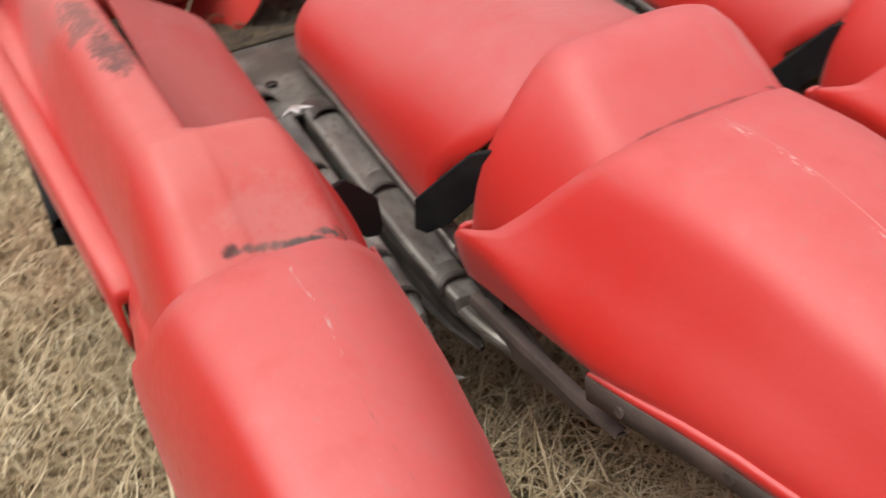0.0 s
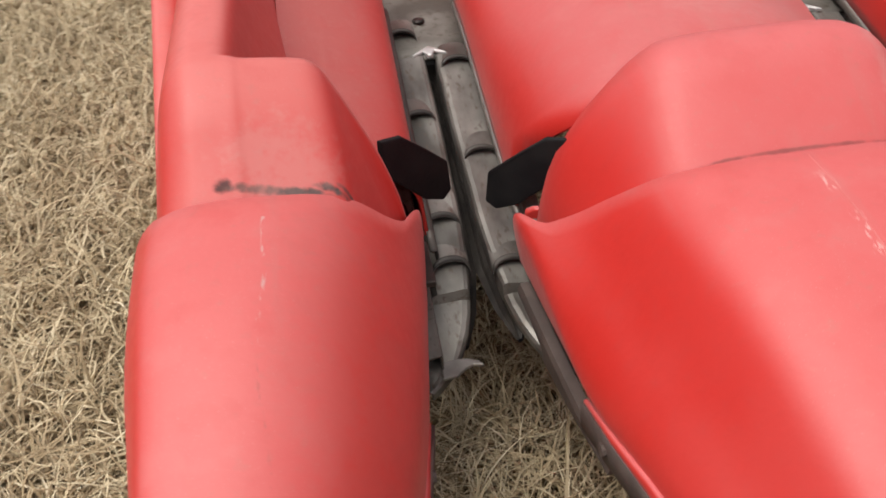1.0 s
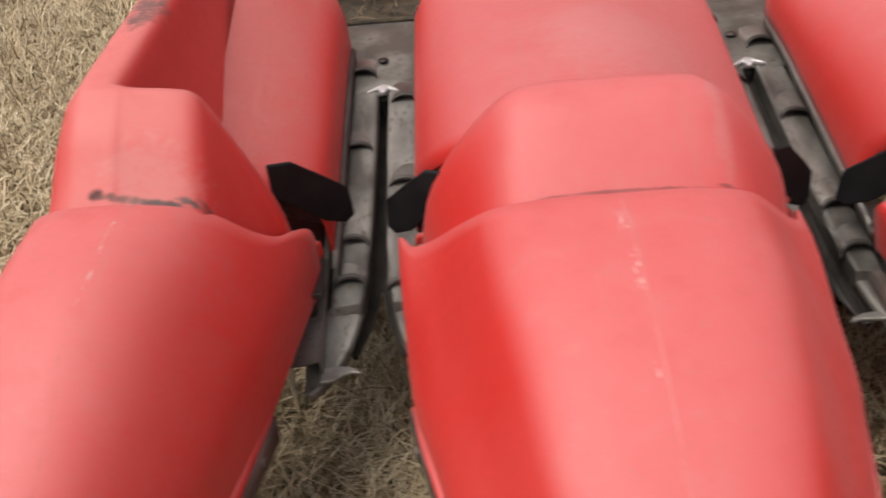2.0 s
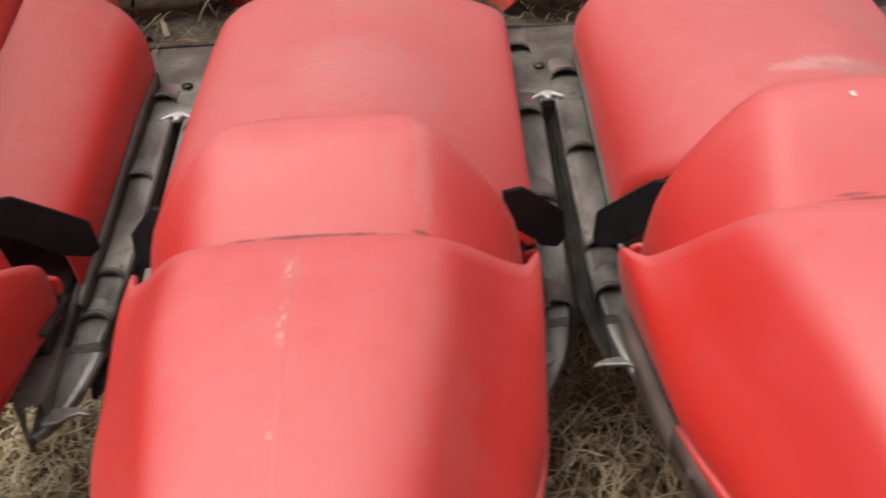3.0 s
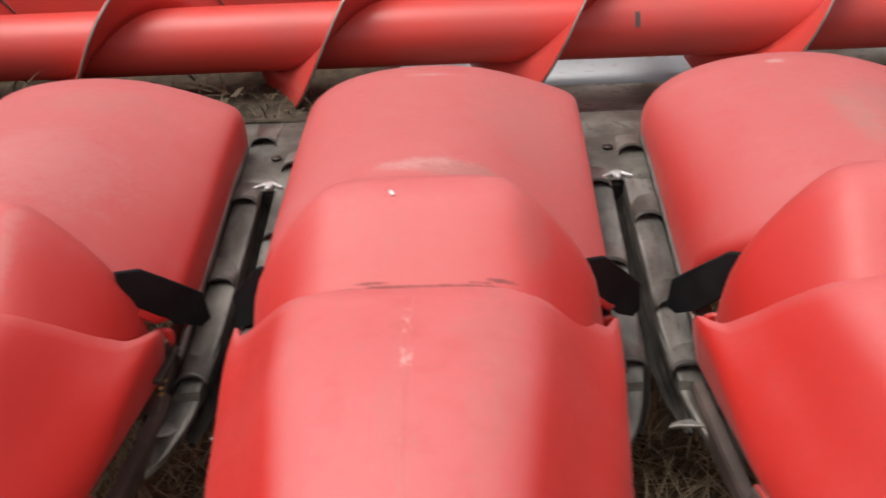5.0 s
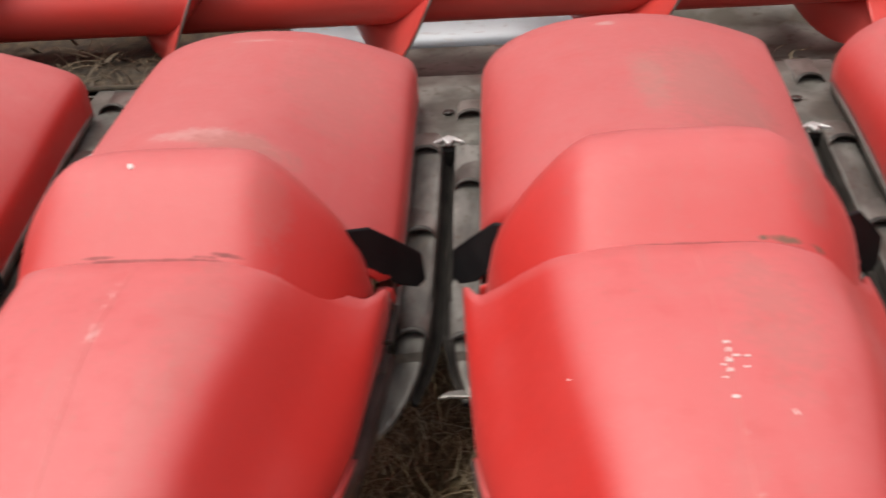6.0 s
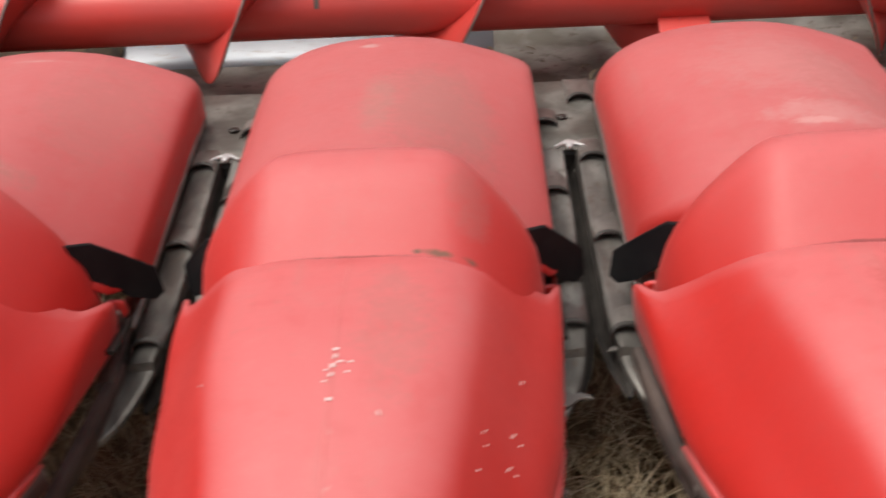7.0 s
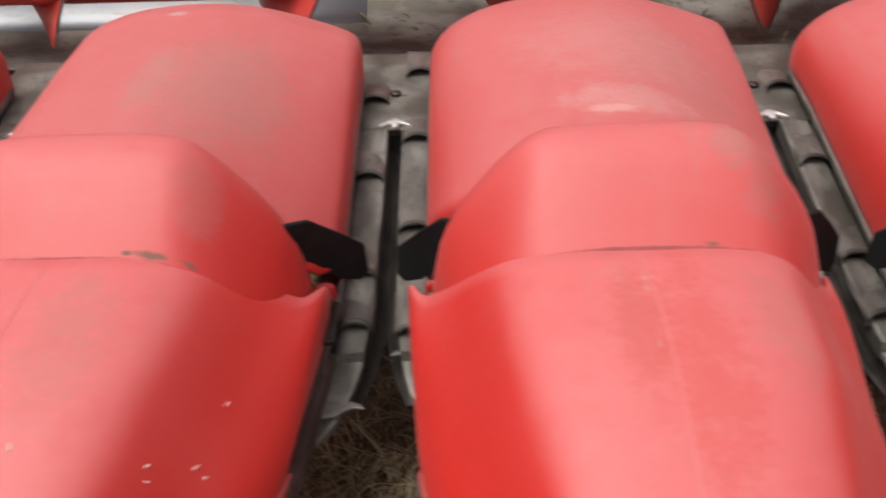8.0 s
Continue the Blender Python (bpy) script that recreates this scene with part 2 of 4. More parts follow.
def spline(keys, t):
    """Smooth values between keyed rows (t, v1, v2, ...)."""
    ks = sorted(keys)
    t = min(max(t, ks[0][0]), ks[-1][0])
    for i in range(len(ks) - 1):
        if ks[i][0] <= t <= ks[i + 1][0]:
            break
    a, b = ks[i], ks[i + 1]
    pa, nb = ks[max(i - 1, 0)], ks[min(i + 2, len(ks) - 1)]
    h = b[0] - a[0]
    s = (t - a[0]) / h
    out = []
    for j in range(1, len(a)):
        ma = (b[j] - pa[j]) / (b[0] - pa[0]) * h
        mb = (nb[j] - a[j]) / (nb[0] - a[0]) * h
        out.append((2 * s**3 - 3 * s**2 + 1) * a[j] + (s**3 - 2 * s**2 + s) * ma + (-2 * s**3 + 3 * s**2) * b[j] + (s**3 - s**2) * mb)
    return out


PITCH = 0.75


def deck_z(y):
    return 0.559 + (0.14 if y > 0 else 0.225) * y


# ---- ground ----
bm = bmesh.new()
xs = [-400, -120, -40, -15] + [-7 + i * 14 / 60 for i in range(61)] + [15, 40, 120, 400]
rows = []
for y in xs:
    rows.append([(x + 1.5, y, 0.03 * noise.noise((x * 1.3, y * 1.3, 0)) - 0.02) for x in xs])
ground = tagged(mesh_object("ground", sheet(rows), SOIL), "dry field soil covered with matted straw-coloured grass", "ground", kind="structure")


def blades(name, count, area, length, label, seed, lift=0.0, lie=0.75, width=0.0016, mat=None, curl=0.9, clump=0.0, feather=0.0):
    """Thin bent blades; clump draws them together into tufts of about that many, feather thins them out over the area's edge."""
    rng = np.random.default_rng(seed)
    x, y = rng.uniform(area[0], area[1], count), rng.uniform(area[2], area[3], count)
    ang = rng.uniform(0, 2 * np.pi, count)
    if clump:
        tufts = max(1, int(count / clump))
        own = rng.integers(0, tufts, count)
        tx, ty, ta = rng.uniform(area[0], area[1], tufts), rng.uniform(area[2], area[3], tufts), rng.uniform(0, 2 * np.pi, tufts)
        x, y = tx[own] + rng.normal(0, 0.035, count), ty[own] + rng.normal(0, 0.035, count)
        ang = ta[own] + rng.normal(0, 0.9, count)
    x, y = x + rng.normal(0, 1, count) * feather, y + rng.normal(0, 1, count) * feather
    ln = rng.uniform(*length, count)
    tilt = np.clip(rng.normal(lie, 0.35, count), 0.0, 1.5)
    wd = width * rng.uniform(0.5, 1.5, count)
    bend, droop = rng.normal(0, curl, count), rng.uniform(0.1, 0.55, count)
    px, py, pz = x.copy(), y.copy(), lift + rng.uniform(-0.01, 0.035, count)
    steps = 6
    V = np.zeros((count, 2 * steps, 3))
    for k in range(steps):
        th = tilt + (k - 1) * droop
        a = ang + bend * k * 0.42
        w = wd * (1 - 0.16 * k)
        V[:, 2 * k] = np.stack([px - np.sin(a) * w, py + np.cos(a) * w, pz], 1)
        V[:, 2 * k + 1] = np.stack([px + np.sin(a) * w, py - np.cos(a) * w, pz], 1)
        st = ln / (steps - 1)
        px, py = px + np.cos(a) * np.sin(th) * st, py + np.sin(a) * np.sin(th) * st
        pz = np.maximum(pz + np.cos(th) * st, lift + 0.002)
    base = (np.arange(count) * 2 * steps)[:, None, None]
    quad = np.array([[2 * k, 2 * k + 1, 2 * k + 3, 2 * k + 2] for k in range(steps - 1)])[None]
    me = bpy.data.meshes.new(name)
    me.from_pydata(V.reshape(-1, 3).tolist(), [], (base + quad).reshape(-1, 4).tolist())
    me.materials.append(mat or STRAW)
    return tagged(new(name, me), label, "grass", kind="stuff")


blades("dry_grass", 36000, (-2.2, 0.0, -1.5, 2.3), (0.04, 0.12), "dark flattened litter under the dry grass", 13, lift=-0.015, lie=1.2, width=0.0024, feather=0.35)
blades("dry_grass", 52000, (-2.2, 0.0, -1.5, 2.3), (0.05, 0.15), "matted dry straw-coloured grass beside the machine", 3, lie=1.0, width=0.0029, curl=0.8, clump=30, feather=0.35)
blades("dry_grass", 60000, (-3.6, 6.6, -4.0, 4.6), (0.10, 0.30), "open field of matted dry grass round the machine", 8, lift=-0.02, lie=1.05, width=0.0034, feather=0.5)
blades("dry_grass", 12000, (-2.2, 0.0, -1.5, 2.3), (0.05, 0.16), "coarse pale straw stems over the matted grass", 5, lift=0.03, lie=1.15, width=0.0021, mat=PALE_STRAW, clump=6, feather=0.35)
blades("dry_grass", 9000, (-0.1, 0.44, -1.5, -0.2), (0.04, 0.13), "matted brown dry grass in the first gap", 6, lift=0.0, lie=1.0, width=0.0017, mat=BROWN_SHADE_STRAW, curl=0.8, clump=14)
blades("dry_grass", 4600, (-0.1, 0.44, -1.5, -0.2), (0.06, 0.17), "pale straw stems in the first gap", 16, lift=0.04, lie=1.0, width=0.0018, mat=PALE_STRAW, curl=0.55)
blades("dry_grass", 36000, (0.44, 4.4, -1.4, 0.6), (0.05, 0.16), "matted brown dry grass and litter under the machine", 4, lie=1.0, width=0.0017, mat=BROWN_SHADE_STRAW, curl=0.8, clump=16)
blades("dry_grass", 12000, (0.44, 4.4, -1.4, -0.2), (0.05, 0.17), "dry straw stems over the litter under the machine", 14, lift=0.04, lie=1.0, width=0.0018, mat=PALE_STRAW, curl=0.55, clump=5)

# ---- row covers ----


def mirror_line(half):
    """A line from the left bottom over the top to the right bottom, from its right half."""
    return [(-x, z) for x, z in reversed(half[1:])] + list(half)


HOOD_SIDE = [(0, 1.0), (0.12, 0.983), (0.30, 0.902), (0.46, 0.750), (0.60, 0.576), (0.72, 0.409), (0.82, 0.250), (0.90, 0.110), (0.945, 0.0)]  # across, share of the drop to the shoulder
HOOD_FOOT = [(0.975, 0.88), (0.992, 0.72), (1.0, 0.54), (1.0, 0.36), (1.0, 0.18), (1.0, 0.0)]  # from the shoulder down


def hood_section(y):
    """Section (x, z) of the rear hood, from the left lower edge over the top to the right one: round on the left, a long slope to a tight shoulder on the right."""
    zt = spline([(-0.56, 0.755), (-0.40, 0.778), (-0.1, 0.782), (0.15, 0.775)], y)[0]
    zb = deck_z(y) + 0.045
    w, n = 0.305, 2 / 2.3
    pts = [(-w, zb - 0.02)]
    for i in range(14, 0, -1):
        a = i / 14 * math.pi / 2
        pts.append((-w * math.sin(a) ** n, zb + (zt - zb) * max(math.cos(a), 0) ** n))
    zs = zb + 0.080
    return pts + [(w * x, zs + (zt - zs) * f) for x, f in HOOD_SIDE] + [(w * x, zb + (zs - zb) * f) for x, f in HOOD_FOOT] + [(w, zb - 0.02)]


def build_hood(parent, c, mat, roll=0.0):
    """The front edge is swept back at the sides, where the cap and the flap cover it."""
    rows = []
    for i in range(15):
        row = []
        for j in range(len(hood_section(0))):
            front = -0.56 + 0.125 * min(1.0, abs(j / 15 - 1) / 0.8) ** 3
            y = front + (0.15 - front) * i / 14
            x, z = hood_section(y)[j]
            row.append((c + x, y, z + roll * x))
        rows.append(row)
    top = hood_section(0.15)
    rows.append([(c + x * 0.985, 0.156, z - 0.004 + roll * x) for x, z in top])
    rows.append([(c + x * 0.96, 0.158, z - 0.012 + roll * x) for x, z in top])
    for side in (-1, 1):
        trim = []
        for i in range(9):
            y = -0.50 + 0.64 * i / 8
            zb = deck_z(y) + 0.026
            trim.append([(c + side * 0.298, y, zb + 0.004), (c + side * 0.306, y, zb + 0.004), (c + side * 0.308, y, zb - 0.002), (c + side * 0.306, y, zb - 0.014)])
        part("edge_trim", sheet(trim), TRIM, parent, "bare grey steel edge strip", solid=0.003)
    return part("rear_hood", sheet(rows), mat, parent, "curved red plastic rear hood", solid=0.005)


CAP = [  # y, then half section x, z
    (-0.82, [(0, 0.630), (0.10, 0.628), (0.16, 0.605), (0.21, 0.540), (0.240, 0.470), (0.240, 0.42)]),
    (-0.735, [(0, 0.706), (0.10, 0.704), (0.165, 0.684), (0.222, 0.605), (0.250, 0.520), (0.250, 0.43)]),
    (-0.695, [(0, 0.738), (0.10, 0.736), (0.165, 0.718), (0.232, 0.615), (0.262, 0.530), (0.262, 0.44)]),
    (-0.655, [(0, 0.770), (0.10, 0.768), (0.163, 0.752), (0.242, 0.628), (0.270, 0.535), (0.270, 0.45)]),
    (-0.60, [(0, 0.809), (0.09, 0.808), (0.158, 0.795), (0.254, 0.655), (0.279, 0.545), (0.279, 0.46)]),
    (-0.565, [(0, 0.818), (0.09, 0.817), (0.155, 0.807), (0.260, 0.672), (0.284, 0.55), (0.284, 0.47)]),
    (-0.53, [(0, 0.812), (0.09, 0.811), (0.150, 0.800), (0.260, 0.670), (0.286, 0.55), (0.286, 0.47)]),
    (-0.515, [(0, 0.798), (0.09, 0.797), (0.145, 0.786), (0.252, 0.662), (0.280, 0.55), (0.280, 0.47)]),
]


def build_cap(parent, c, mat, front=0.0, rear=0.0):
    """front, rear: how far this one sits above or below the others at its two ends."""
    rows = []
    for y, half in CAP:
        lift = front + (rear - front) * (y + 0.82) / 0.305
        line = rounded([(c + x, y, z + lift) for x, z in mirror_line(half)], 2)
        rows.append(line)
    # finer along y
    fine = []
    for i in range(len(rows) - 1):
        fine += [rows[i], [a.lerp(b, 0.5) for a, b in zip(rows[i], rows[i + 1])]]
    fine.append(rows[-1])
    return part("middle_cap", sheet(fine), mat, parent, "moulded red plastic cap with slanted shoulders", solid=0.005)


SNOUT = [  # y, half width, top z, bottom z
    (-0.50, 0.319, 0.724, 0.475),
    (-0.60, 0.313, 0.727, 0.477),
    (-0.73, 0.303, 0.729, 0.478),
    (-0.87, 0.289, 0.727, 0.476),
    (-0.97, 0.263, 0.706, 0.476),
    (-1.15, 0.217, 0.640, 0.455),
    (-1.40, 0.148, 0.500, 0.340),
    (-1.70, 0.077, 0.290, 0.160),
    (-1.93, 0.022, 0.120, 0.075),
]
SLIM = [(-1.93, 1.0), (-1.3, 0.905), (-1.1, 0.92), (-0.97, 0.925), (-0.9, 0.902), (-0.72, 0.925), (-0.54, 0.955), (-0.5, 0.96)]  # the end snout is narrower
SHAPE = [(0, 1.0), (0.28, 0.990), (0.46, 0.945), (0.59, 0.860), (0.69, 0.695), (0.80, 0.485), (0.90, 0.325), (0.96, 0.215), (0.99, 0.13), (1.0, 0.06), (0.975, 0.0)]  # across, from the middle to the lower edge
LIP_SHAPE = [(0, 1.0), (0.28, 0.994), (0.46, 0.955), (0.59, 0.875), (0.69, 0.745), (0.80, 0.570), (0.90, 0.435), (0.96, 0.365), (0.99, 0.320), (1.0, 0.25), (0.975, 0.0)]  # the same at the rear lip
LIP = [(0, -0.735), (0.25, -0.730), (0.44, -0.722), (0.6, -0.700), (0.755, -0.657), (0.87, -0.624), (0.92, -0.607), (0.95, -0.582), (0.97, -0.558), (0.985, -0.543), (1.0, -0.536), (1.01, -0.536)]


def lip_share(y):
    """How far the section at y is that of the lip."""
    k = min(1.0, max(0.0, (y + 0.84) / 0.24))
    return k * k * (3 - 2 * k)


def mirror3(half):
    return [(x, 0, z) for x, z in mirror_line(half)]


def build_snout(parent, c, mat, back=0.0):
    unit, rim = rounded(mirror3(SHAPE), 2), rounded(mirror3(LIP_SHAPE), 2)
    rows = []
    for i in range(27):
        v = (i / 26) ** 1.15
        row = []
        for q, p in zip(unit, rim):
            y = (spline(LIP, abs(q.x))[0] + back * max(0.0, 1 - abs(q.x) ** 4)) * (1 - v) - 1.93 * v
            w, zt, zb = spline(SNOUT, y)
            row.append((c + w * q.x, y, zb + (zt - zb) * (q.z + (p.z - q.z) * lip_share(y))))
        if i == 0:  # the lip is rolled in
            rows.append([(c + (x - c) * 0.975, y + 0.004, z - 0.009) for x, y, z in row])
            rows.append([(c + (x - c) * 0.99, y + 0.004, z - 0.003) for x, y, z in row])
        rows.append(row)
    return part("front_snout", sheet(rows), mat, parent, "long tapered red plastic snout", solid=0.006)


def surface(x, y, c):
    """Height and sideways slope of a snout's skin over (x, y)."""
    w, zt, zb = spline(SNOUT, y)
    k = lip_share(y)
    pts = rounded([(a, 0, b + (d - b) * k) for (a, b), (_, d) in zip(SHAPE, LIP_SHAPE)], 2)
    r = abs(x - c) / w
    for a, b in zip(pts, pts[1:]):
        if a.x <= r <= b.x and b.x > a.x:
            slope = (b.z - a.z) / (b.x - a.x) * (zt - zb) / w * (1 if x > c else -1)
            return zb + (zt - zb) * (a.z + (b.z - a.z) * (r - a.x) / (b.x - a.x)), slope
    return zt, 0.0


def build_seam(parent, c, off, back, mat):
    """The mould's parting line, a fine raised bead down the middle of the snout."""
    rows = []
    for i in range(40):
        y = -0.742 + back - 0.95 * i / 39
        wide = 0.0005 + 0.0003 * noise.noise((c * 9, y * 30, 0))
        x = c + off * max(0.1, (y + 1.93) / 1.2) + 0.0015 * noise.noise((y * 6, c, 2))
        row = []
        for f, h in ((-2.2, -0.0003), (-1.0, 0.0001), (0.0, 0.0002), (1.0, 0.0001), (2.2, -0.0003)):
            row.append((x + f * wide, y, surface(x + f * wide, y, c)[0] + h))
        rows.append(row)
    return part("mould_seam", sheet(rows), mat, parent, "fine raised mould seam")


def build_flap(parent, c, side, droop=0.0, lift=0.0):
    o = [(0.250, -0.545, 0.668), (0.280, -0.516, 0.656), (0.316, -0.482, 0.612), (0.350, -0.447, 0.566), (0.354, -0.443, 0.512), (0.340, -0.457, 0.504), (0.312, -0.485, 0.527), (0.268, -0.528, 0.590), (0.250, -0.545, 0.610)]
    bm = prism([(c + side * x, y - 0.3 * droop * (x - 0.25), z + lift + droop * (x - 0.25)) for x, y, z in o], 0.009, (side * -0.7, 0.7, 0))
    return part("rubber_flap", bm, RUBBER, parent, "stiff black rubber flap", smooth=False, bevel=0.003)


def build_bracket(parent, c, side):
    """The small red lug and dark bolt in the notch beside the cap."""
    bm = prism([(c + side * x, y, z) for x, y, z in ((0.276, -0.522, 0.540), (0.292, -0.514, 0.538), (0.303, -0.508, 0.530), (0.306, -0.507, 0.510), (0.300, -0.510, 0.500), (0.276, -0.522, 0.500))], 0.010, (0, 0.95, 0.2))
    part("lug", bm, RED, parent, "small red mounting lug", smooth=False, bevel=0.003)
    bm = bmesh.new()
    bmesh.ops.create_cone(bm, cap_ends=True, segments=10, radius1=0.009, radius2=0.008, depth=0.02, matrix=pose(c + side * 0.294, -0.525, 0.515, 20, 0, 0))
    part("bolt", bm, DARK_STEEL, parent, "dark bolt in the lip notch", smooth=False)
    # added dark plate, so the notch reads as a shaded hole
    part("inner_bracket", box(c + side * 0.285 - 0.030, c + side * 0.285 + 0.024, -0.60, -0.50, 0.488, 0.498), ROLL_SHADE, parent, "added dark plate that backs the notch as shade", smooth=False, bevel=0.002)


def build_skirt(parent, snout, c, side, slim=None):
    """The turned-out lower flange with the brown bar under it."""
    rows, rows2 = [], []
    for i in range(13):
        y = -0.845 - 0.865 * i / 12
        w, zt, zb = spline(SNOUT, y)
        w *= spline(slim, y)[0] if slim else 1.0
        out = min(1.0, 0.25 + i / 3)  # it grows out of the side
        rows.append([(c + side * (w - 0.004), y, zb + 0.016 * out), (c + side * (w + 0.003 * out), y, zb + 0.017 * out), (c + side * (w + 0.007 * out), y, zb + 0.008 * out), (c + side * (w + 0.006 * out), y, zb - 0.004)])
        rows2.append([(c + side * (w + 0.002), y, zb + 0.0), (c + side * (w + 0.001), y, zb - 0.040), (c + side * (w - 0.02), y, zb - 0.050)])
    part("skirt_flange", sheet(rows), RED, snout, "turned-out red lower flange", solid=0.004)
    part("skirt_bar", sheet(rows2), RUSTY, snout, "brown rusty steel bar", solid=0.004)
    for y in (-0.905, -1.06, -1.22):
        w, zt, zb = spline(SNOUT, y)
        w *= spline(slim, y)[0] if slim else 1.0
        bm = bmesh.new()
        bmesh.ops.create_cone(bm, cap_ends=True, segments=8, radius1=0.009, radius2=0.007, depth=0.008, matrix=pose(c + side * (w + 0.005), y, zb - 0.022, 0, 90, 0))
        part("bolt", bm, RUSTY, snout, "rusty bolt head", smooth=False)


SCUFF_SHADE = (0.030, 0.020, 0.018)
HOOD_WEAR = {
    1: [(0.43, -0.30, 0.20, 0.20, PALE, 0.14), (0.43, 0.0, 0.2, 0.1, GREY_DUST, 0.35)],
    2: [(1.14, -0.400, 0.13, 0.035, PALE, 0.42), (1.20, -0.415, 0.12, 0.050, GREY_DUST, 0.9), (1.30, -0.1, 0.14, 0.28, GREY_DUST, 0.40), (1.12, 0.08, 0.08, 0.012, PALE, 0.5)],
    3: [(1.97, -0.25, 0.17, 0.26, (0.37, 0.135, 0.115), 0.55), (2.00, -0.2, 0.12, 0.26, GREY_DUST, 0.45), (1.87, -0.25, 0.04, 0.2, (0.33, 0.19, 0.15), 0.28), (1.83, 0.09, 0.03, 0.02, PALE, 0.6)],
    4: [(2.61, -0.405, 0.055, 0.016, CHALK, 0.30), (2.64, -0.37, 0.16, 0.07, PALE, 0.30), (2.64, -0.12, 0.22, 0.26, PALE, 0.18), (2.74, -0.2, 0.15, 0.26, GREY_DUST, 0.4)],
    5: [(3.375, -0.3, 0.18, 0.12, PALE, 0.35)],
    6: [(4.12, -0.3, 0.18, 0.12, PALE, 0.35)],
}
# the long thin lines are seam grime with the lip's shade painted in
CAP_WEAR_SHADE = {
    1: [(0.51, -0.625, 0.020, 0.10, PALE, 0.18), (0.505, -0.706, 0.018, 0.003, SCUFF_SHADE, 0.55), (0.33, -0.712, 0.22, 0.003, SCUFF_SHADE, 0.5)],
    2: [(1.05, -0.705, 0.032, 0.003, SCUFF_SHADE, 0.5), (1.205, -0.706, 0.022, 0.003, SCUFF_SHADE, 0.5), (1.235, -0.702, 0.028, 0.004, SCUFF_SHADE, 0.6), (1.28, -0.62, 0.04, 0.10, GREY_DUST, 0.3), (1.12, -0.710, 0.22, 0.003, SCUFF_SHADE, 0.5)],
    3: [(1.955, -0.703, 0.010, 0.004, (0.11, 0.085, 0.055), 0.9), (2.03, -0.700, 0.014, 0.004, (0.11, 0.085, 0.055), 0.9), (2.03, -0.62, 0.04, 0.08, GREY_DUST, 0.4), (1.87, -0.710, 0.22, 0.003, SCUFF_SHADE, 0.5), (1.985, -0.703, 0.03, 0.006, (0.10, 0.085, 0.05), 0.8)],
    4: [(2.69, -0.707, 0.012, 0.004, (0.11, 0.085, 0.055), 0.9), (2.73, -0.586, 0.04, 0.05, GREY_DUST, 0.8), (2.77, -0.62, 0.05, 0.08, GREY_DUST, 0.5), (2.62, -0.711, 0.2, 0.003, SCUFF_SHADE, 0.5)],
    5: [(3.30, -0.70, 0.04, 0.006, SCUFF_SHADE, 0.6), (3.37, -0.710, 0.2, 0.003, SCUFF_SHADE, 0.5)],
    6: [(4.12, -0.710, 0.2, 0.003, SCUFF_SHADE, 0.5)],
}
SNOUT_WEAR = {
    1: [(0.352, -0.78, -0.93, 0.010, CHALK, 0.40), (0.352, -0.9, -1.35, 0.003, CHALK, 0.25), (0.53, -0.95, 0.05, 0.25, GREY_DUST, 0.2)],
    2: [(1.110, -0.77, -0.95, 0.008, CHALK, 0.44), (1.112, -0.9, -1.3, 0.003, PALE, 0.3), (1.22, -0.85, 0.06, 0.20, GREY_DUST, 0.3)],
    3: [(1.865, -0.74, -1.3, 0.004, PALE, 0.30), (1.93, -0.86, 0.07, 0.16, GREY_DUST, 0.5)],
    4: [(2.600, -0.74, -1.3, 0.003, CHALK, 0.3), (2.575, -0.86, 0.045, 0.14, (0.44, 0.075, 0.062), 0.55), (2.635, -0.92, 0.07, 0.22, (0.48, 0.055, 0.045), 0.5), (2.590, -0.74, -1.2, 0.004, PALE, 0.4), (2.74, -0.84, 0.06, 0.14, GREY_DUST, 0.4)],
    5: [(3.375, -0.77, -1.2, 0.006, CHALK, 0.4)],
    6: [],
}


def flake(x, y, size, ang, parent, c):
    """A fleck of dried white paint that lies on the snout."""
    z, slope = surface(x, y, c)
    bm = bmesh.new()
    bmesh.ops.create_uvsphere(bm, u_segments=8, v_segments=5, radius=1)
    lean = math.degrees(math.atan(slope))
    bmesh.ops.transform(bm, matrix=pose(x, y, z + 0.0008, 6, -lean, -ang) @ Matrix.Diagonal((size[0] * 0.85, size[1] * (1.8 if size[1] > 2 * size[0] else 1.2), 0.0010, 1)), verts=bm.verts)
    return part("paint_fleck", bm, FLECK, parent, "dried white paint fleck")


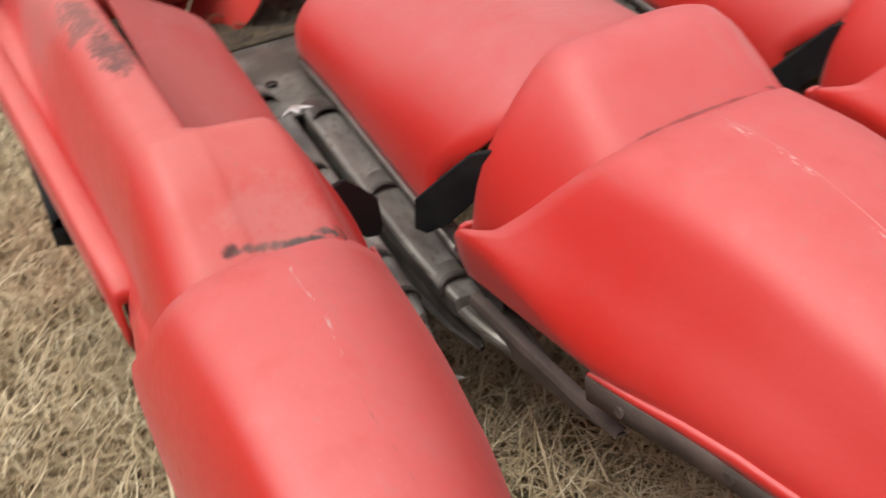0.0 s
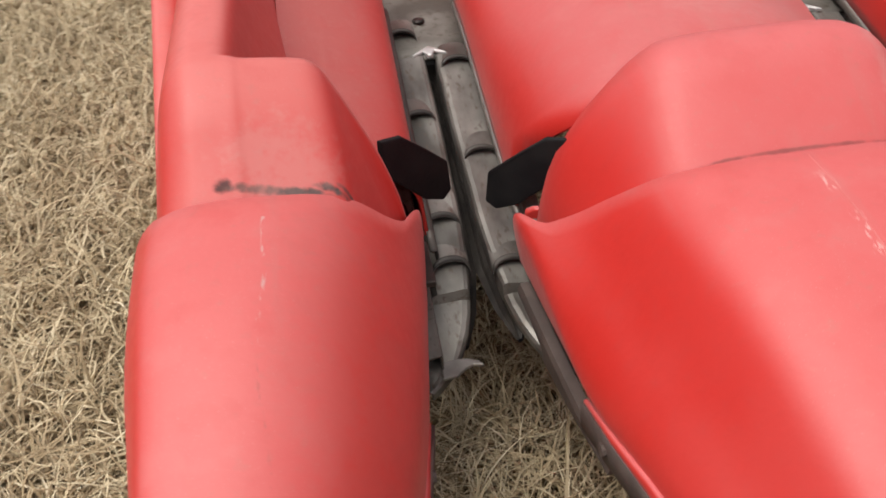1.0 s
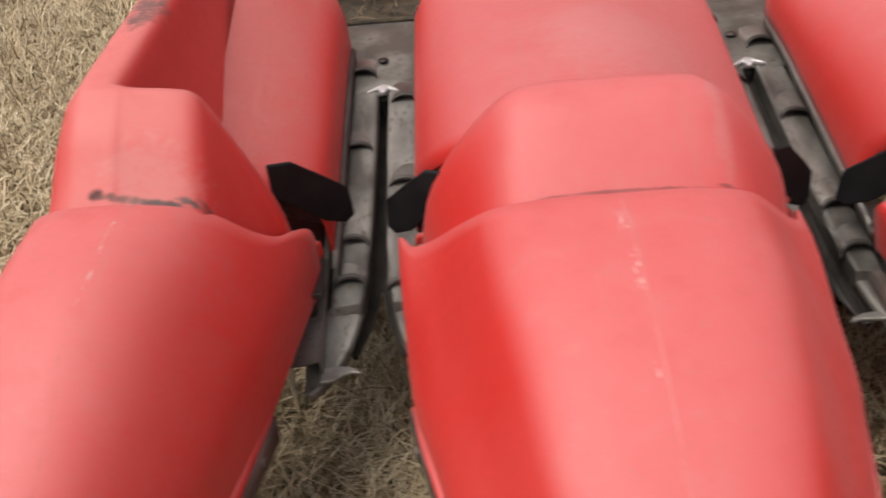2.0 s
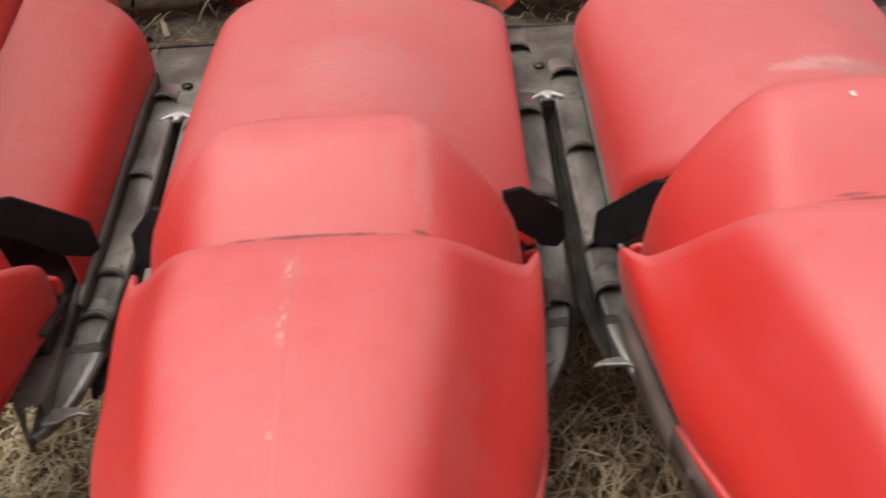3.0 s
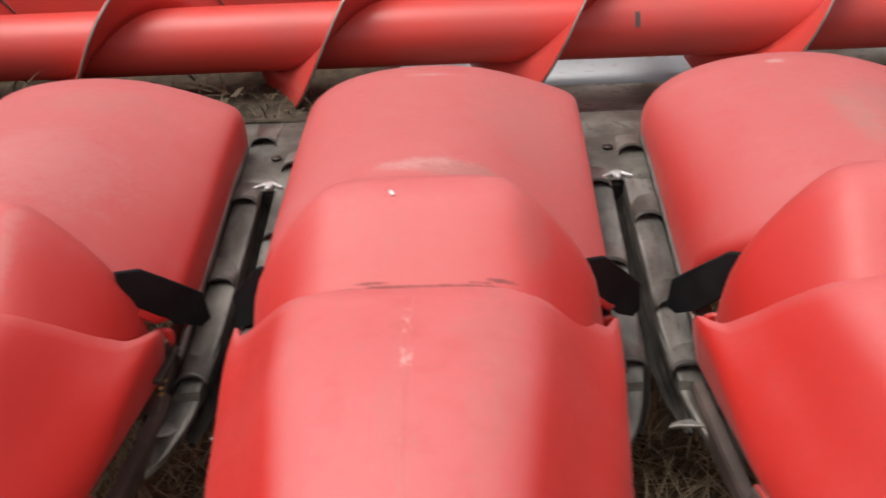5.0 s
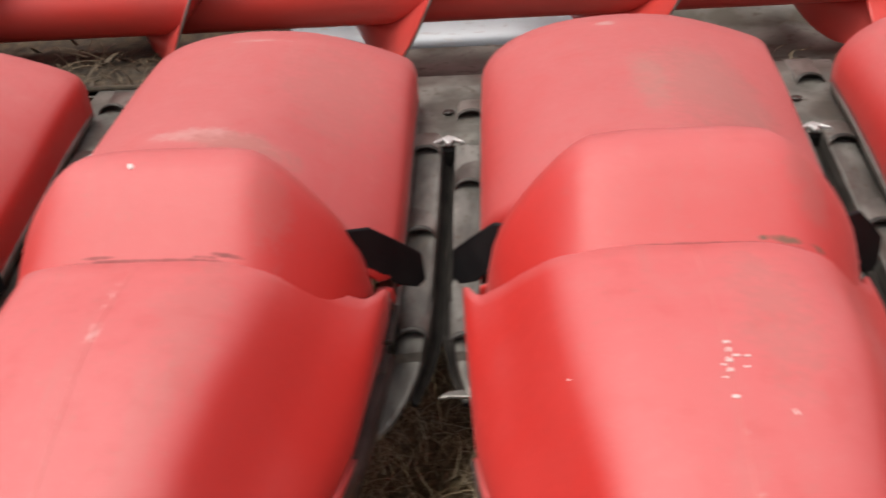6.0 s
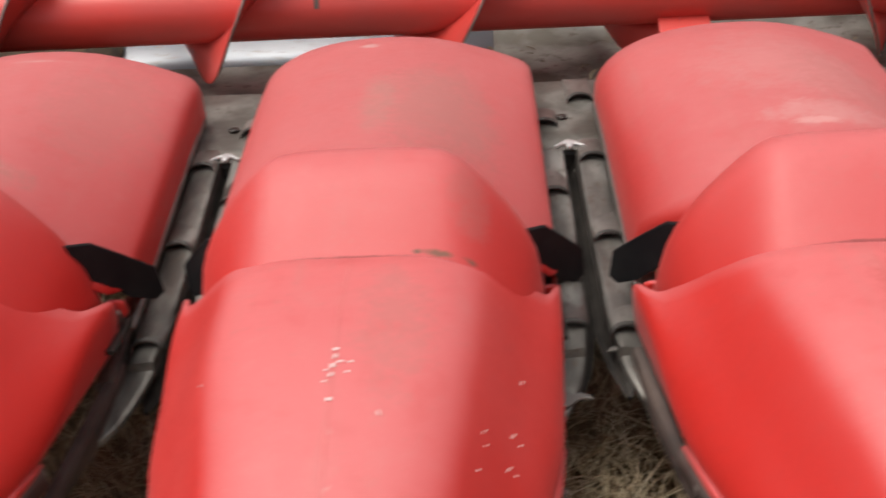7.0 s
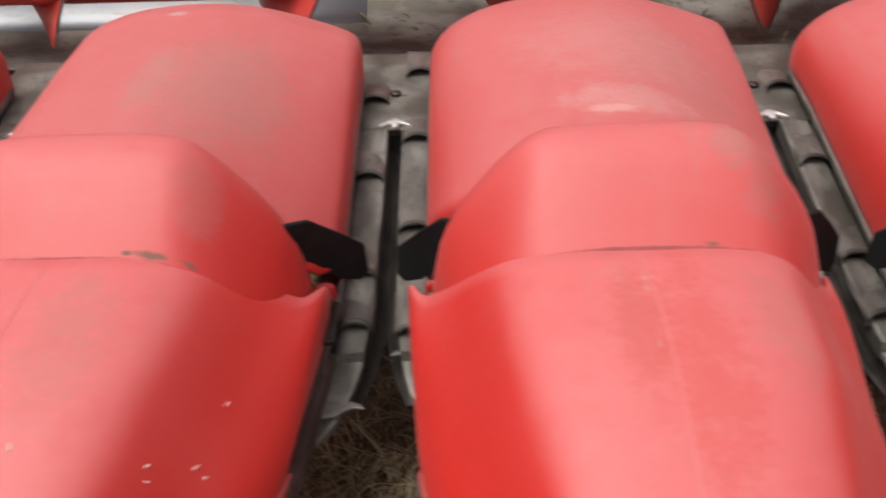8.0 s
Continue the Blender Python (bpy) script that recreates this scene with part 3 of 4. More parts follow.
SEAM = {1: -0.006, 2: 0.004, 3: 0.0, 4: -0.012, 5: 0.0, 6: 0.0}
SEAT = {1: (-0.030, -0.005, -0.014, -0.004), 2: (-0.020, 0.0, 0.0, 0.014), 3: (0.0, 0.0, 0.002, 0.020), 4: (0.0, 0.0, 0.0, 0.012)}  # no two covers sit quite alike
for k in range(1, 7):
    c = -0.375 + PITCH * k
    e = empty("row_divider", (0, 0, 0), "faded red plastic maize row divider with snout, cap and hood", "row divider", "row dividers side by side")
    roll, front, rear, back = SEAT.get(k, (0.0, 0.0, 0.0, 0.010))
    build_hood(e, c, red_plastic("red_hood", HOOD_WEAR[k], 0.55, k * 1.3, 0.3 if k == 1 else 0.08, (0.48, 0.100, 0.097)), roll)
    build_cap(e, c - 0.008, red_plastic("red_cap", CAP_WEAR_SHADE[k], 0.5, k * 2.1 + 0.7, 0.45), front, rear)
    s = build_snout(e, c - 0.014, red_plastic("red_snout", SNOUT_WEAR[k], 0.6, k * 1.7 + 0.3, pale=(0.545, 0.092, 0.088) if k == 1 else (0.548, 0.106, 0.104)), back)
    build_seam(s, c - 0.014, SEAM[k], back, SEAM_RED)
    for side in (-1, 1):
        build_flap(e, c, side, (0.0, 0.05, -0.04, 0.03, -0.02, 0.06)[(k + (side > 0) * 2) % 6])
        build_bracket(e, c, side)
        build_skirt(e, s, c - 0.014, side)
    if k == 3:
        for x, y, a, b, g in ((1.863, -0.916, 4, 3, 0), (1.863, -0.927, 3, 5, 10), (1.861, -0.941, 4, 5, 0), (1.87, -0.935, 5, 2.5, 5), (1.882, -0.9355, 4, 2, 20), (1.879, -0.95, 3.5, 2, -30), (1.854, -0.947, 3, 2, 0), (1.86, -0.954, 3, 4, 20), (1.853, -0.963, 3, 2, 10), (1.86, -0.987, 4.5, 3.5, 0), (1.919, -1.004, 1.5, 4, -20), (2.039, -0.979, 1.2, 3.2, 25), (2.041, -0.992, 2.4, 1.3, 35), (2.076, -0.943, 1.1, 4.2, 25), (2.085, -0.945, 1.1, 2.6, 25), (2.031, -1.029, 2.6, 1.4, 30), (2.068, -0.990, 1.1, 4.2, 28), (2.077, -0.988, 1.4, 2.4, 20), (2.036, -1.070, 1.1, 3.6, 20), (2.093, -0.848, 1.0, 3.6, 15), (1.687, -0.918, 2, 2, 0)):
            flake(x, y, (a / 1250, b / 1250), g, s, c - 0.014)
    if k == 2:
        bm = bmesh.new()
        bmesh.ops.create_uvsphere(bm, u_segments=8, v_segments=5, radius=1)
        bmesh.ops.transform(bm, matrix=pose(1.081, -0.592, 0.8135, 30, 0, 30) @ Matrix.Diagonal((0.0035, 0.006, 0.0014, 1)), verts=bm.verts)
        part("paint_fleck", bm, FLECK, e, "dried white fleck")

# ---- row units between the covers ----


def build_deck(e, g, side):
    rows = []
    for y, inner, low in ((-0.690, 0.106, 0.036), (-0.680, 0.092, 0.034), (-0.665, 0.075, 0.030), (-0.65, 0.063, 0.026), (-0.63, 0.052, 0.022), (-0.61, 0.043, 0.019), (-0.58, 0.034, 0.017), (-0.556, 0.030, 0.016), (-0.552, 0.029, 0.0), (-0.53, 0.026, 0.0), (-0.48, 0.021, 0.0), (-0.42, 0.017, 0.0), (-0.2, 0.014, 0.0), (0.0, 0.014, 0.0)):
        z = deck_z(y) - low
        outer = 0.080 if low == 0 else 0.115
        rows.append([(g + side * (inner + (outer - inner) * f), y, z + dz) for f, dz in ((0.0, -0.030 if low == 0 else -0.010), (0.0, -0.002), (0.03, 0.001), (0.10, 0.002), (0.35, 0.000), (0.70, -0.002), (0.85, -0.003), (0.95, -0.012), (1.0, -0.03))])
    part("deck_plate", sheet(rows), STEEL, e, "worn grey steel deck plate", smooth=False, solid=0.004)
    rows = []
    for i in range(9):
        y = (-0.67 if g == 0 and side < 0 else -0.60) * (1 - i / 8) + 0.17 * i / 8
        z = deck_z(y)
        reach = 0.116 + (0.060 * min(1.0, (y + 0.70) / 0.12) if g == 0 and side < 0 else 0.0)
        rows.append([(g + side * 0.0840, y, z - 0.035), (g + side * 0.0840, y, z + 0.008), (g + side * 0.0865, y, z + 0.012), (g + side * 0.096, y, z + 0.010), (g + side * reach, y, z + 0.002), (g + side * (reach + 0.002), y, z - 0.08)])
    part("side_rail", sheet(rows), RAIL, e, "dull grey steel side rail", smooth=False, solid=0.003)
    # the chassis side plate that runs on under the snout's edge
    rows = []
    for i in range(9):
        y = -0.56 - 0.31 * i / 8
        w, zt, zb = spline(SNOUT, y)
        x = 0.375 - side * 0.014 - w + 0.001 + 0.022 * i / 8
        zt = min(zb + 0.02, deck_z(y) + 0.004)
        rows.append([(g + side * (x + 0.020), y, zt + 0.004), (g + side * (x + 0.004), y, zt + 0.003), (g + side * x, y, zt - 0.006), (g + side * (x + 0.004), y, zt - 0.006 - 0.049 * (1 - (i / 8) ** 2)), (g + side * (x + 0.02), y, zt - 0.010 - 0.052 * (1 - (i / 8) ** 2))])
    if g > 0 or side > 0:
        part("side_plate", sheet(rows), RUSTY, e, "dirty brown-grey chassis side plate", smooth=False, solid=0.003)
    # stalk roll under the slot
    rows = []
    for y, r in ((-0.60, 0.004), (-0.54, 0.022), (-0.46, 0.034), (-0.2, 0.038), (0.06, 0.038)):
        z = deck_z(y) - 0.062
        rows.append([(g + side * 0.042 + r * (1.0 if j % 4 else 1.25) * math.cos(a), y, z + r * (1.0 if j % 4 else 1.25) * math.sin(a)) for j, a in enumerate([2 * math.pi * j / 24 for j in range(25)])])
    part("stalk_roll", sheet(rows), ROLL_SHADE, e, "dark fluted stalk roll under the slot", smooth=False)


def build_paddle(e, g, side, y, reach=0.13, high=0.021):
    """A chain paddle: a low shell on the deck, arched and open at its front end, with a set-back brow."""
    rows = []
    for i in range(9):
        v = i / 8
        yy = y + reach * v
        h = high * (1 - v) ** 1.1 - 0.004 * v
        w = 0.030
        rows.append([(g + side * 0.046 + w * math.cos(a), yy + 0.012 * (1 - v) * math.sin(a), deck_z(yy) - 0.004 + h * math.sin(a) ** 0.7) for a in [math.pi * j / 12 for j in range(13)]])
    ob = part("chain_paddle", sheet(rows), STEEL, e, solid=0.0012)
    # a dark sheet on brow and mouth paints the crescent of shade
    brow = [(p[0], p[1] + 0.011, p[2] - 0.0005 - 0.0016 * high / 0.017) for p in rows[0]]
    foot = [(p[0], p[1] + 0.016, deck_z(p[1] + 0.016) - 0.004) for p in rows[0]]
    part("paddle_face", sheet([[(x, y, z + 0.0055) for x, y, z in brow], [(p[0], p[1] - 0.002, p[2] + 0.0022) for p in rows[0]], [(p[0], p[1] + 0.010, p[2] - 0.004) for p in rows[0]], foot]), ROLL_SHADE, ob, "dark sheet that paints the shade in the paddle's mouth")
    return ob


def build_finger(e, g, side, y, reach):
    """A paddle that turns round the front sprocket: a curved tongue under the deck's edge, pointing into the gap."""
    z = deck_z(y) - 0.022
    tip = 0.085 - reach
    o = [(0.088, -0.030), (0.088, 0.004), (0.060, 0.010), (tip + 0.022, 0.010), (tip + 0.006, 0.004), (tip, -0.006), (tip + 0.016, -0.004), (0.052, -0.010), (0.066, -0.024)]
    bm = prism([(g + side * x, y + d, z - 0.10 * (0.088 - x)) for x, d in o], 0.006, (0, 0, 1))
    return part("front_paddle", bm, TRIM, e, "pale worn tip of a chain paddle", smooth=False, bevel=0.002)


FINGERS = {0: ((-1, -0.66, 0.06),), 1: ((1, -0.62, 0.085), (-1, -0.60, 0.03)), 2: ((1, -0.615, 0.085),), 3: ((-1, -0.63, 0.06), (1, -0.53, 0.075)), 4: ((-1, -0.60, 0.06),), 5: ((1, -0.62, 0.06),)}
PHASES = [(0.061, -0.044), (0.185, 0.07), (-0.04, 0.094), (0.082, 0.19), (-0.03, 0.10), (0.02, -0.10)]
for g_i in range(0, 6):
    g = PITCH * g_i
    e = empty("row_unit", (0, 0, 0), "worn grey steel row unit with slotted deck and chain paddles", "row unit", "row units between the dividers")
    for side in (-1, 1):
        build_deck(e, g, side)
    rows = []
    for y in (-0.002, 0.06, 0.12, 0.18, 0.24, 0.31):
        z = deck_z(y) - (0.005 if y > 0.3 else 0.0)
        rows.append([(g - 0.12, y, z), (g - 0.04, y, z), (g + 0.04, y, z), (g + 0.12, y, z)])
    # unseen dark box, added so no bright grass shows through the slot
    part("gearbox", box(g - 0.11, g + 0.11, 0.012, 0.30, 0.34, deck_z(0) - 0.012), ROLL_SHADE, e, "added dark box that backs the slot", smooth=False, bevel=0.01)
    part("rear_plate", sheet(rows), PLATE, e, "flat worn steel plate with a hole", solid=0.006)
    for side, y, reach in FINGERS[g_i]:
        build_finger(e, g, side, y, reach)
    for side in (-1, 1):
        ph = PHASES[g_i][0 if side < 0 else 1]
        for n in range(4):
            if ph - 0.245 * n > -0.44:
                build_paddle(e, g, side, ph - 0.245 * n)
        build_paddle(e, g, side, -0.545 + 0.012 * ((g_i + side) % 3), 0.11, 0.022)
    # a flat dark disc stands in for the hole and its shade
    bm = bmesh.new()
    bmesh.ops.create_cone(bm, cap_ends=True, segments=16, radius1=0.012, radius2=0.012, depth=0.004, matrix=Matrix.Translation((g - 0.004, 0.127, deck_z(0.127) + 0.004)))
    part("hole", bm, ROLL_SHADE, e, "dark round bolt hole")
    z = deck_z(0.0) + 0.001
    bm = prism([(g + x, y, z) for x, y in ((-0.034, -0.006), (-0.013, 0.018), (0.0, 0.028), (0.013, 0.018), (0.034, -0.006), (0.022, -0.003), (0.010, 0.009), (0.005, -0.012), (-0.005, -0.012), (-0.010, 0.009), (-0.022, -0.003))], 0.010, (0, 0, 1))
    part("wear_point", bm, BRIGHT, e, "shiny worn steel wear point at the slot end", bevel=0.003)

# ---- auger and trough ----
AX_Y, AX_Z, TUBE_R, FLIGHT_R, FLIGHT_P = 0.72, 0.70, 0.092, 0.205, 0.63
auger = empty("auger", (0, 0, 0), "red painted steel cross auger with worn bright flight edges", "auger")
rows = [[(x, AX_Y + TUBE_R * math.cos(a), AX_Z + TUBE_R * math.sin(a)) for a in [2 * math.pi * j / 32 for j in range(33)]] for x in (-0.44, 1, 2, 3, 4.6)]
part("tube", sheet(rows), RED_STEEL, auger)


rows = [[(x, AX_Y + (TUBE_R + 0.001) * math.cos(a), AX_Z + (TUBE_R + 0.001) * math.sin(a)) for a in (2.55, 2.7, 2.85, 3.0)] for x in (1.630, 1.637, 1.644)]
part("grease_mark", sheet(rows), RUSTY, auger, "dark grease mark on the tube")


def build_flight(x0, x1, phase, hand):
    rows = []
    n = int((x1 - x0) / 0.015)
    for i in range(n + 1):
        x = x0 + (x1 - x0) * i / n
        a = math.pi + hand * 2 * math.pi * (x - phase) / FLIGHT_P
        rows.append([(x, AX_Y + r * math.cos(a), AX_Z + r * math.sin(a)) for r in (TUBE_R - 0.002, 0.13, 0.17, FLIGHT_R - 0.004, FLIGHT_R)])
    rim = []
    for row, i in zip(rows, range(n + 1)):
        x = x0 + (x1 - x0) * i / n
        a = math.pi + hand * 2 * math.pi * (x - phase) / FLIGHT_P
        rim.append([(x + d, AX_Y + r * math.cos(a), AX_Z + r * math.sin(a)) for d, r in ((0.0045, FLIGHT_R - 0.005), (0.0045, FLIGHT_R + 0.001), (-0.001, FLIGHT_R + 0.001), (-0.001, FLIGHT_R - 0.005))])
    ob = part("flight", sheet(rows), RED_STEEL, auger, "spiral steel flight", solid=0.004)
    part("worn_edge", sheet(rim), TRIM, ob, "bare worn flight edge")
    return ob


build_flight(-0.44, 2.62, 0.17, -1)
build_flight(2.93, 4.6, 3.06, 1)
bm = box(2.56, 2.70, AX_Y - 0.19, AX_Y - 0.06, AX_Z - 0.02, AX_Z - 0.008)
bmesh.ops.rotate(bm, cent=(2.63, AX_Y, AX_Z), matrix=Matrix.Rotation(radians(35), 3, "X"), verts=bm.verts)
part("paddle", bm, RED_STEEL, auger, "flat red feeder paddle", smooth=False, bevel=0.004)

rows = []
prof = [(0.29, 0.588), (0.33, 0.574), (0.37, 0.545), (0.42, 0.50), (0.52, 0.465), (0.65, 0.45), (0.80, 0.46), (0.92, 0.50), (1.0, 0.58), (1.03, 0.68)]
for x in (-0.44, 0.5, 1.5, 2.5, 3.5, 4.6):
    rows.append([(x, y, z) for y, z in prof])
tagged(mesh_object("auger_trough", sheet(rows), TROUGH, solid=0.004), "worn bare steel trough under the auger", "trough", kind="structure")
rows = [[(x, y, z + 0.003) for y, z in ((0.86, 0.480), (0.92, 0.501), (1.0, 0.578))] for x in (0.58, 1.0, 1.4, 1.8, 2.12)]
tagged(mesh_object("trough_liner", sheet(rows), LINER, solid=0.002), "pale worn steel liner in the trough, sky reflection in its colour", "trough liner", kind="structure")
rows = [[(x, 1.032, z) for z in (0.0, 0.4, 0.68, 0.9, 1.1, 1.3)] for x in (-0.44, 1, 2, 3, 4.6)]
tagged(mesh_object("back_sheet", sheet(rows), RED_STEEL, solid=0.004), "red painted steel back wall of the header", "back wall", kind="structure")

# ---- end divider ----
end = empty("end_divider", (0, 0, 0), "faded red plastic outer end divider with high outer ridge", "row divider")
END_RIDGE = red_plastic("red_end_ridge", [(-0.330, -0.30, 0.035, 0.14, (0.085, 0.048, 0.040), 0.85), (-0.345, -0.14, 0.045, 0.14, (0.12, 0.070, 0.055), 0.75), (-0.38, 0.1, 0.06, 0.3, GREY_DUST, 0.6), (-0.318, -0.722, 0.016, 0.009, SCUFF_SHADE, 0.9), (-0.286, -0.724, 0.045, 0.006, (0.12, 0.055, 0.045), 0.9), (-0.236, -0.7245, 0.042, 0.0065, SCUFF_SHADE, 1.0), (-0.200, -0.7165, 0.032, 0.006, SCUFF_SHADE, 1.0), (-0.178, -0.710, 0.024, 0.005, SCUFF_SHADE, 0.9), (-0.25, -0.70, 0.1, 0.06, PALE, 0.2)], 0.55, 7.4, 0.40, (0.55, 0.118, 0.104))
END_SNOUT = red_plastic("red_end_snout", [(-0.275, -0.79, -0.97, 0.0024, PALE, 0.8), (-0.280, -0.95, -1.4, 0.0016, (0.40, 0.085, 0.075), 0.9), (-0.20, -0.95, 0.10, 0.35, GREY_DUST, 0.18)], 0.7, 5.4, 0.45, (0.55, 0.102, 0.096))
END_C = -0.386


def rail_edge(y):
    """The top edge (x, z) of the strip along the outer side, which rises and spreads towards the rear."""
    return -0.447 - 0.072 * (y + 0.5), 0.640 + 0.19 * (y + 0.5)


def ridge_left(y, dz):
    """The outer side of the end divider, from its lower edge up to the crest."""
    rx, rz = rail_edge(max(y, -0.62))
    rx, rz = rx + 0.034, rz
    k = max(0.0, min(1.0, (y + 0.62) / 0.2))
    low = [(-0.450, 0.575), (-0.451, 0.585), (-0.449, 0.605), (-0.436, 0.650), (-0.418, 0.664 + 0.06 * dz)]
    far = [(rx - 0.012, 0.575), (rx - 0.011, 0.59), (rx - 0.008, rz - 0.06), (rx - 0.002, rz - 0.030), (rx + 0.008, rz - 0.012)]
    side = [(a + (c - a) * k, y, b + (d - b) * k) for (a, b), (c, d) in zip(low, far)]
    return side + [(-0.408 - 0.02 * k * (y + 0.6), y, 0.700 + 0.45 * dz), (-0.388, y, 0.748 + 0.86 * dz), (-0.358, y, 0.769 + dz)]


# one moulding runs from the cap's outer side back along the ridge; its inner wall drops beside the hood
RISE = [(-0.86, -0.10), (-0.80, -0.06), (-0.75, -0.020), (-0.72, 0.003), (-0.70, 0.021), (-0.65, 0.068), (-0.61, 0.091), (-0.58, 0.097), (-0.50, 0.102), (-0.3, 0.110), (0.0, 0.118), (0.5, 0.122)]
rows = []
for y, half in CAP[:5] + [(-0.594, CAP[5][1]), (-0.586, CAP[5][1]), (-0.581, CAP[5][1])]:
    dz = spline(RISE, y)[0]
    top = 0.769 + dz
    gain, (sx, sz) = top - half[0][1], half[2]
    sx, sz = END_C + sx + 0.026, sz + 0.85 * gain
    back = 0.0 if y < -0.588 else (0.004 if y < -0.583 else 0.05)
    inner = [(-0.298, y, top - 0.001 - back * 0.3), (-0.29, y, top * 0.85 + sz * 0.15 - back), (sx - 0.03, y, top * 0.25 + sz * 0.75 + 0.003 - back), (sx, y, sz - back), (sx + 0.018, y, sz - 0.03 - back)] + [(END_C + x, y, z + gain * f) for (x, z), f in zip(half[3:], (0.15, 0.0, 0.0))]
    inner = [(x, y + (0.010 * min(1.0, max(0.0, (x + 0.30) / 0.10)) if y > -0.588 else 0.0), z) for x, y, z in inner]
    rows.append(rounded(ridge_left(y, dz) + [(-0.332, y, top + 0.001), (-0.312, y, top)] + inner, 2))
fine = []
for a, b in zip(rows, rows[1:]):
    fine += [a, [p.lerp(q, 0.5) for p, q in zip(a, b)]]
rows = fine + [rows[-1]]
for y in (-0.575, -0.53, -0.4, -0.2, 0.0, 0.25, 0.5):
    dz = spline(RISE, y)[0]
    wall = [(-0.301, y, 0.756 + dz), (-0.296, y, 0.738 + dz), (-0.288, y, 0.70 + dz), (-0.274, y, 0.655 + dz), (-0.258, y, 0.61 + dz), (-0.243, y, 0.57 + dz), (-0.232, y, 0.60), (-0.228, y, 0.54)]
    rows.append(rounded(ridge_left(y, dz) + [(-0.332, y, 0.770 + dz), (-0.312, y, 0.769 + dz)] + wall, 2))
part("outer_shell", sheet(rows), END_RIDGE, end, "one-piece red plastic end cap and tall outer ridge", solid=0.005)
rows = []
for i in range(11):
    y = -0.505 + 1.005 * i / 10
    x, z = rail_edge(y)
    row = [(x + 0.048, y, z - 0.050), (x + 0.046, y, z - 0.016), (x + 0.034, y, z - 0.003), (x + 0.016, y, z + 0.001), (x + 0.003, y, z - 0.003), (x, y, z - 0.014), (x - 0.001, y, z - 0.05), (x - 0.001, y, z - 0.09), (x + 0.004, y, z - 0.105)]
    if i == 0:
        rows.append([(x + 0.012 + (a - x - 0.012) * 0.4, b - 0.002, z - 0.04 + (q - z + 0.04) * 0.4) for a, b, q in row])
    rows.append(row)
part("outer_rail", sheet(rows), END_RIDGE, end, "raised red strip along the outer side", solid=0.004)
rows = []
for i in range(8):
    y = -0.46 + 0.61 * i / 7
    zb, zc = deck_z(y) + 0.045, 0.780 + 0.29 * y
    rows.append(rounded([(x, y, zb + (zc - zb) * f) for x, f in ((-0.262, 1.03), (-0.24, 1.0), (-0.17, 0.82), (-0.105, 0.60), (-0.078, 0.36), (-0.072, 0.0), (-0.072, -0.15))], 2))
rows.append([(x, 0.156, z - 0.006) for x, y, z in rows[-1]])
# the tall ridge's shade is put into this hood's darker colour and patch
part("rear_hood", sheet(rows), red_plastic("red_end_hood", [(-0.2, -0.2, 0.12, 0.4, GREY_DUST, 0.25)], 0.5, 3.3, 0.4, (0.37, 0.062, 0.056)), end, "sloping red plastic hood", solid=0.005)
trim = []
for i in range(9):
    y = -0.50 + 0.64 * i / 8
    zb = deck_z(y) + 0.026
    trim.append([(-0.075, y, zb + 0.004), (-0.064, y, zb + 0.004), (-0.062, y, zb - 0.004), (-0.064, y, zb - 0.030)])
part("edge_trim", sheet(trim), DARK_STEEL, end, "dark steel edge strip", solid=0.003)
# the end snout: common on the inner side, upright on the outer side
SNOUT_C = -0.389
left = [(-0.464, 0.38), (-0.464, 0.50), (-0.462, 0.59), (-0.448, 0.665), (-0.420, 0.732), (-0.382, 0.770)]
unit = rounded([(x, 0, z) for x, z in left] + [(SNOUT_C + 0.319 * a, 0, 0.478 + 0.300 * b) for a, b in ((0.3, 0.995), (0.5, 0.97), (0.66, 0.90), (0.78, 0.79), (0.88, 0.64), (0.95, 0.49), (0.985, 0.38), (1.0, 0.29), (1.0, 0.14), (1.0, 0.0))], 2)
rows = []
for i in range(27):
    v = (i / 26) ** 1.15
    row = []
    for q in unit:
        r = (q.x - SNOUT_C) / 0.319
        if r > 0:
            lip = spline([(0, -0.752), (0.3, -0.752), (0.45, -0.750), (0.62, -0.731), (0.74, -0.710), (0.86, -0.682), (0.93, -0.640), (0.96, -0.590), (0.985, -0.546), (1.0, -0.530), (1.01, -0.530)], r)[0]
        else:
            lip = spline([(0.33, -0.62), (0.57, -0.625), (0.62, -0.645), (0.665, -0.690), (0.70, -0.718), (0.775, -0.757)], q.z)[0]
        y = lip * (1 - v) - 1.93 * v
        w, zt, zb = spline(SNOUT, y)
        top = zt + 0.047 * min(1.0, max(0.0, (y + 1.93) / 1.0))
        if r > 0:
            row.append((SNOUT_C + w * spline(SLIM, y)[0] * r, y, zb + (top - zb) * (q.z - 0.478) / 0.300))
        else:
            a = spline([(-1.93, 0.10), (-1.6, 0.18), (-1.3, 0.28), (-1.05, 0.52), (-0.9, 0.76), (-0.8, 0.88), (-0.7, 0.97), (-0.5, 1.0)], y)[0]
            row.append((SNOUT_C + (q.x - SNOUT_C) * a, y, q.z * top / 0.778))
    if i == 0:
        rows.append([(-0.28 + (x + 0.28) * 0.97, y + 0.004, z - 0.009) for x, y, z in row])
        rows.append([(-0.28 + (x + 0.28) * 0.988, y + 0.004, z - 0.003) for x, y, z in row])
    rows.append(row)
end_snout = part("front_snout", sheet(rows), END_SNOUT, end, "long tapered red plastic end snout", solid=0.006)
build_flap(end, -0.383, 1, 0.0, 0.033)
build_bracket(end, -0.388, 1)
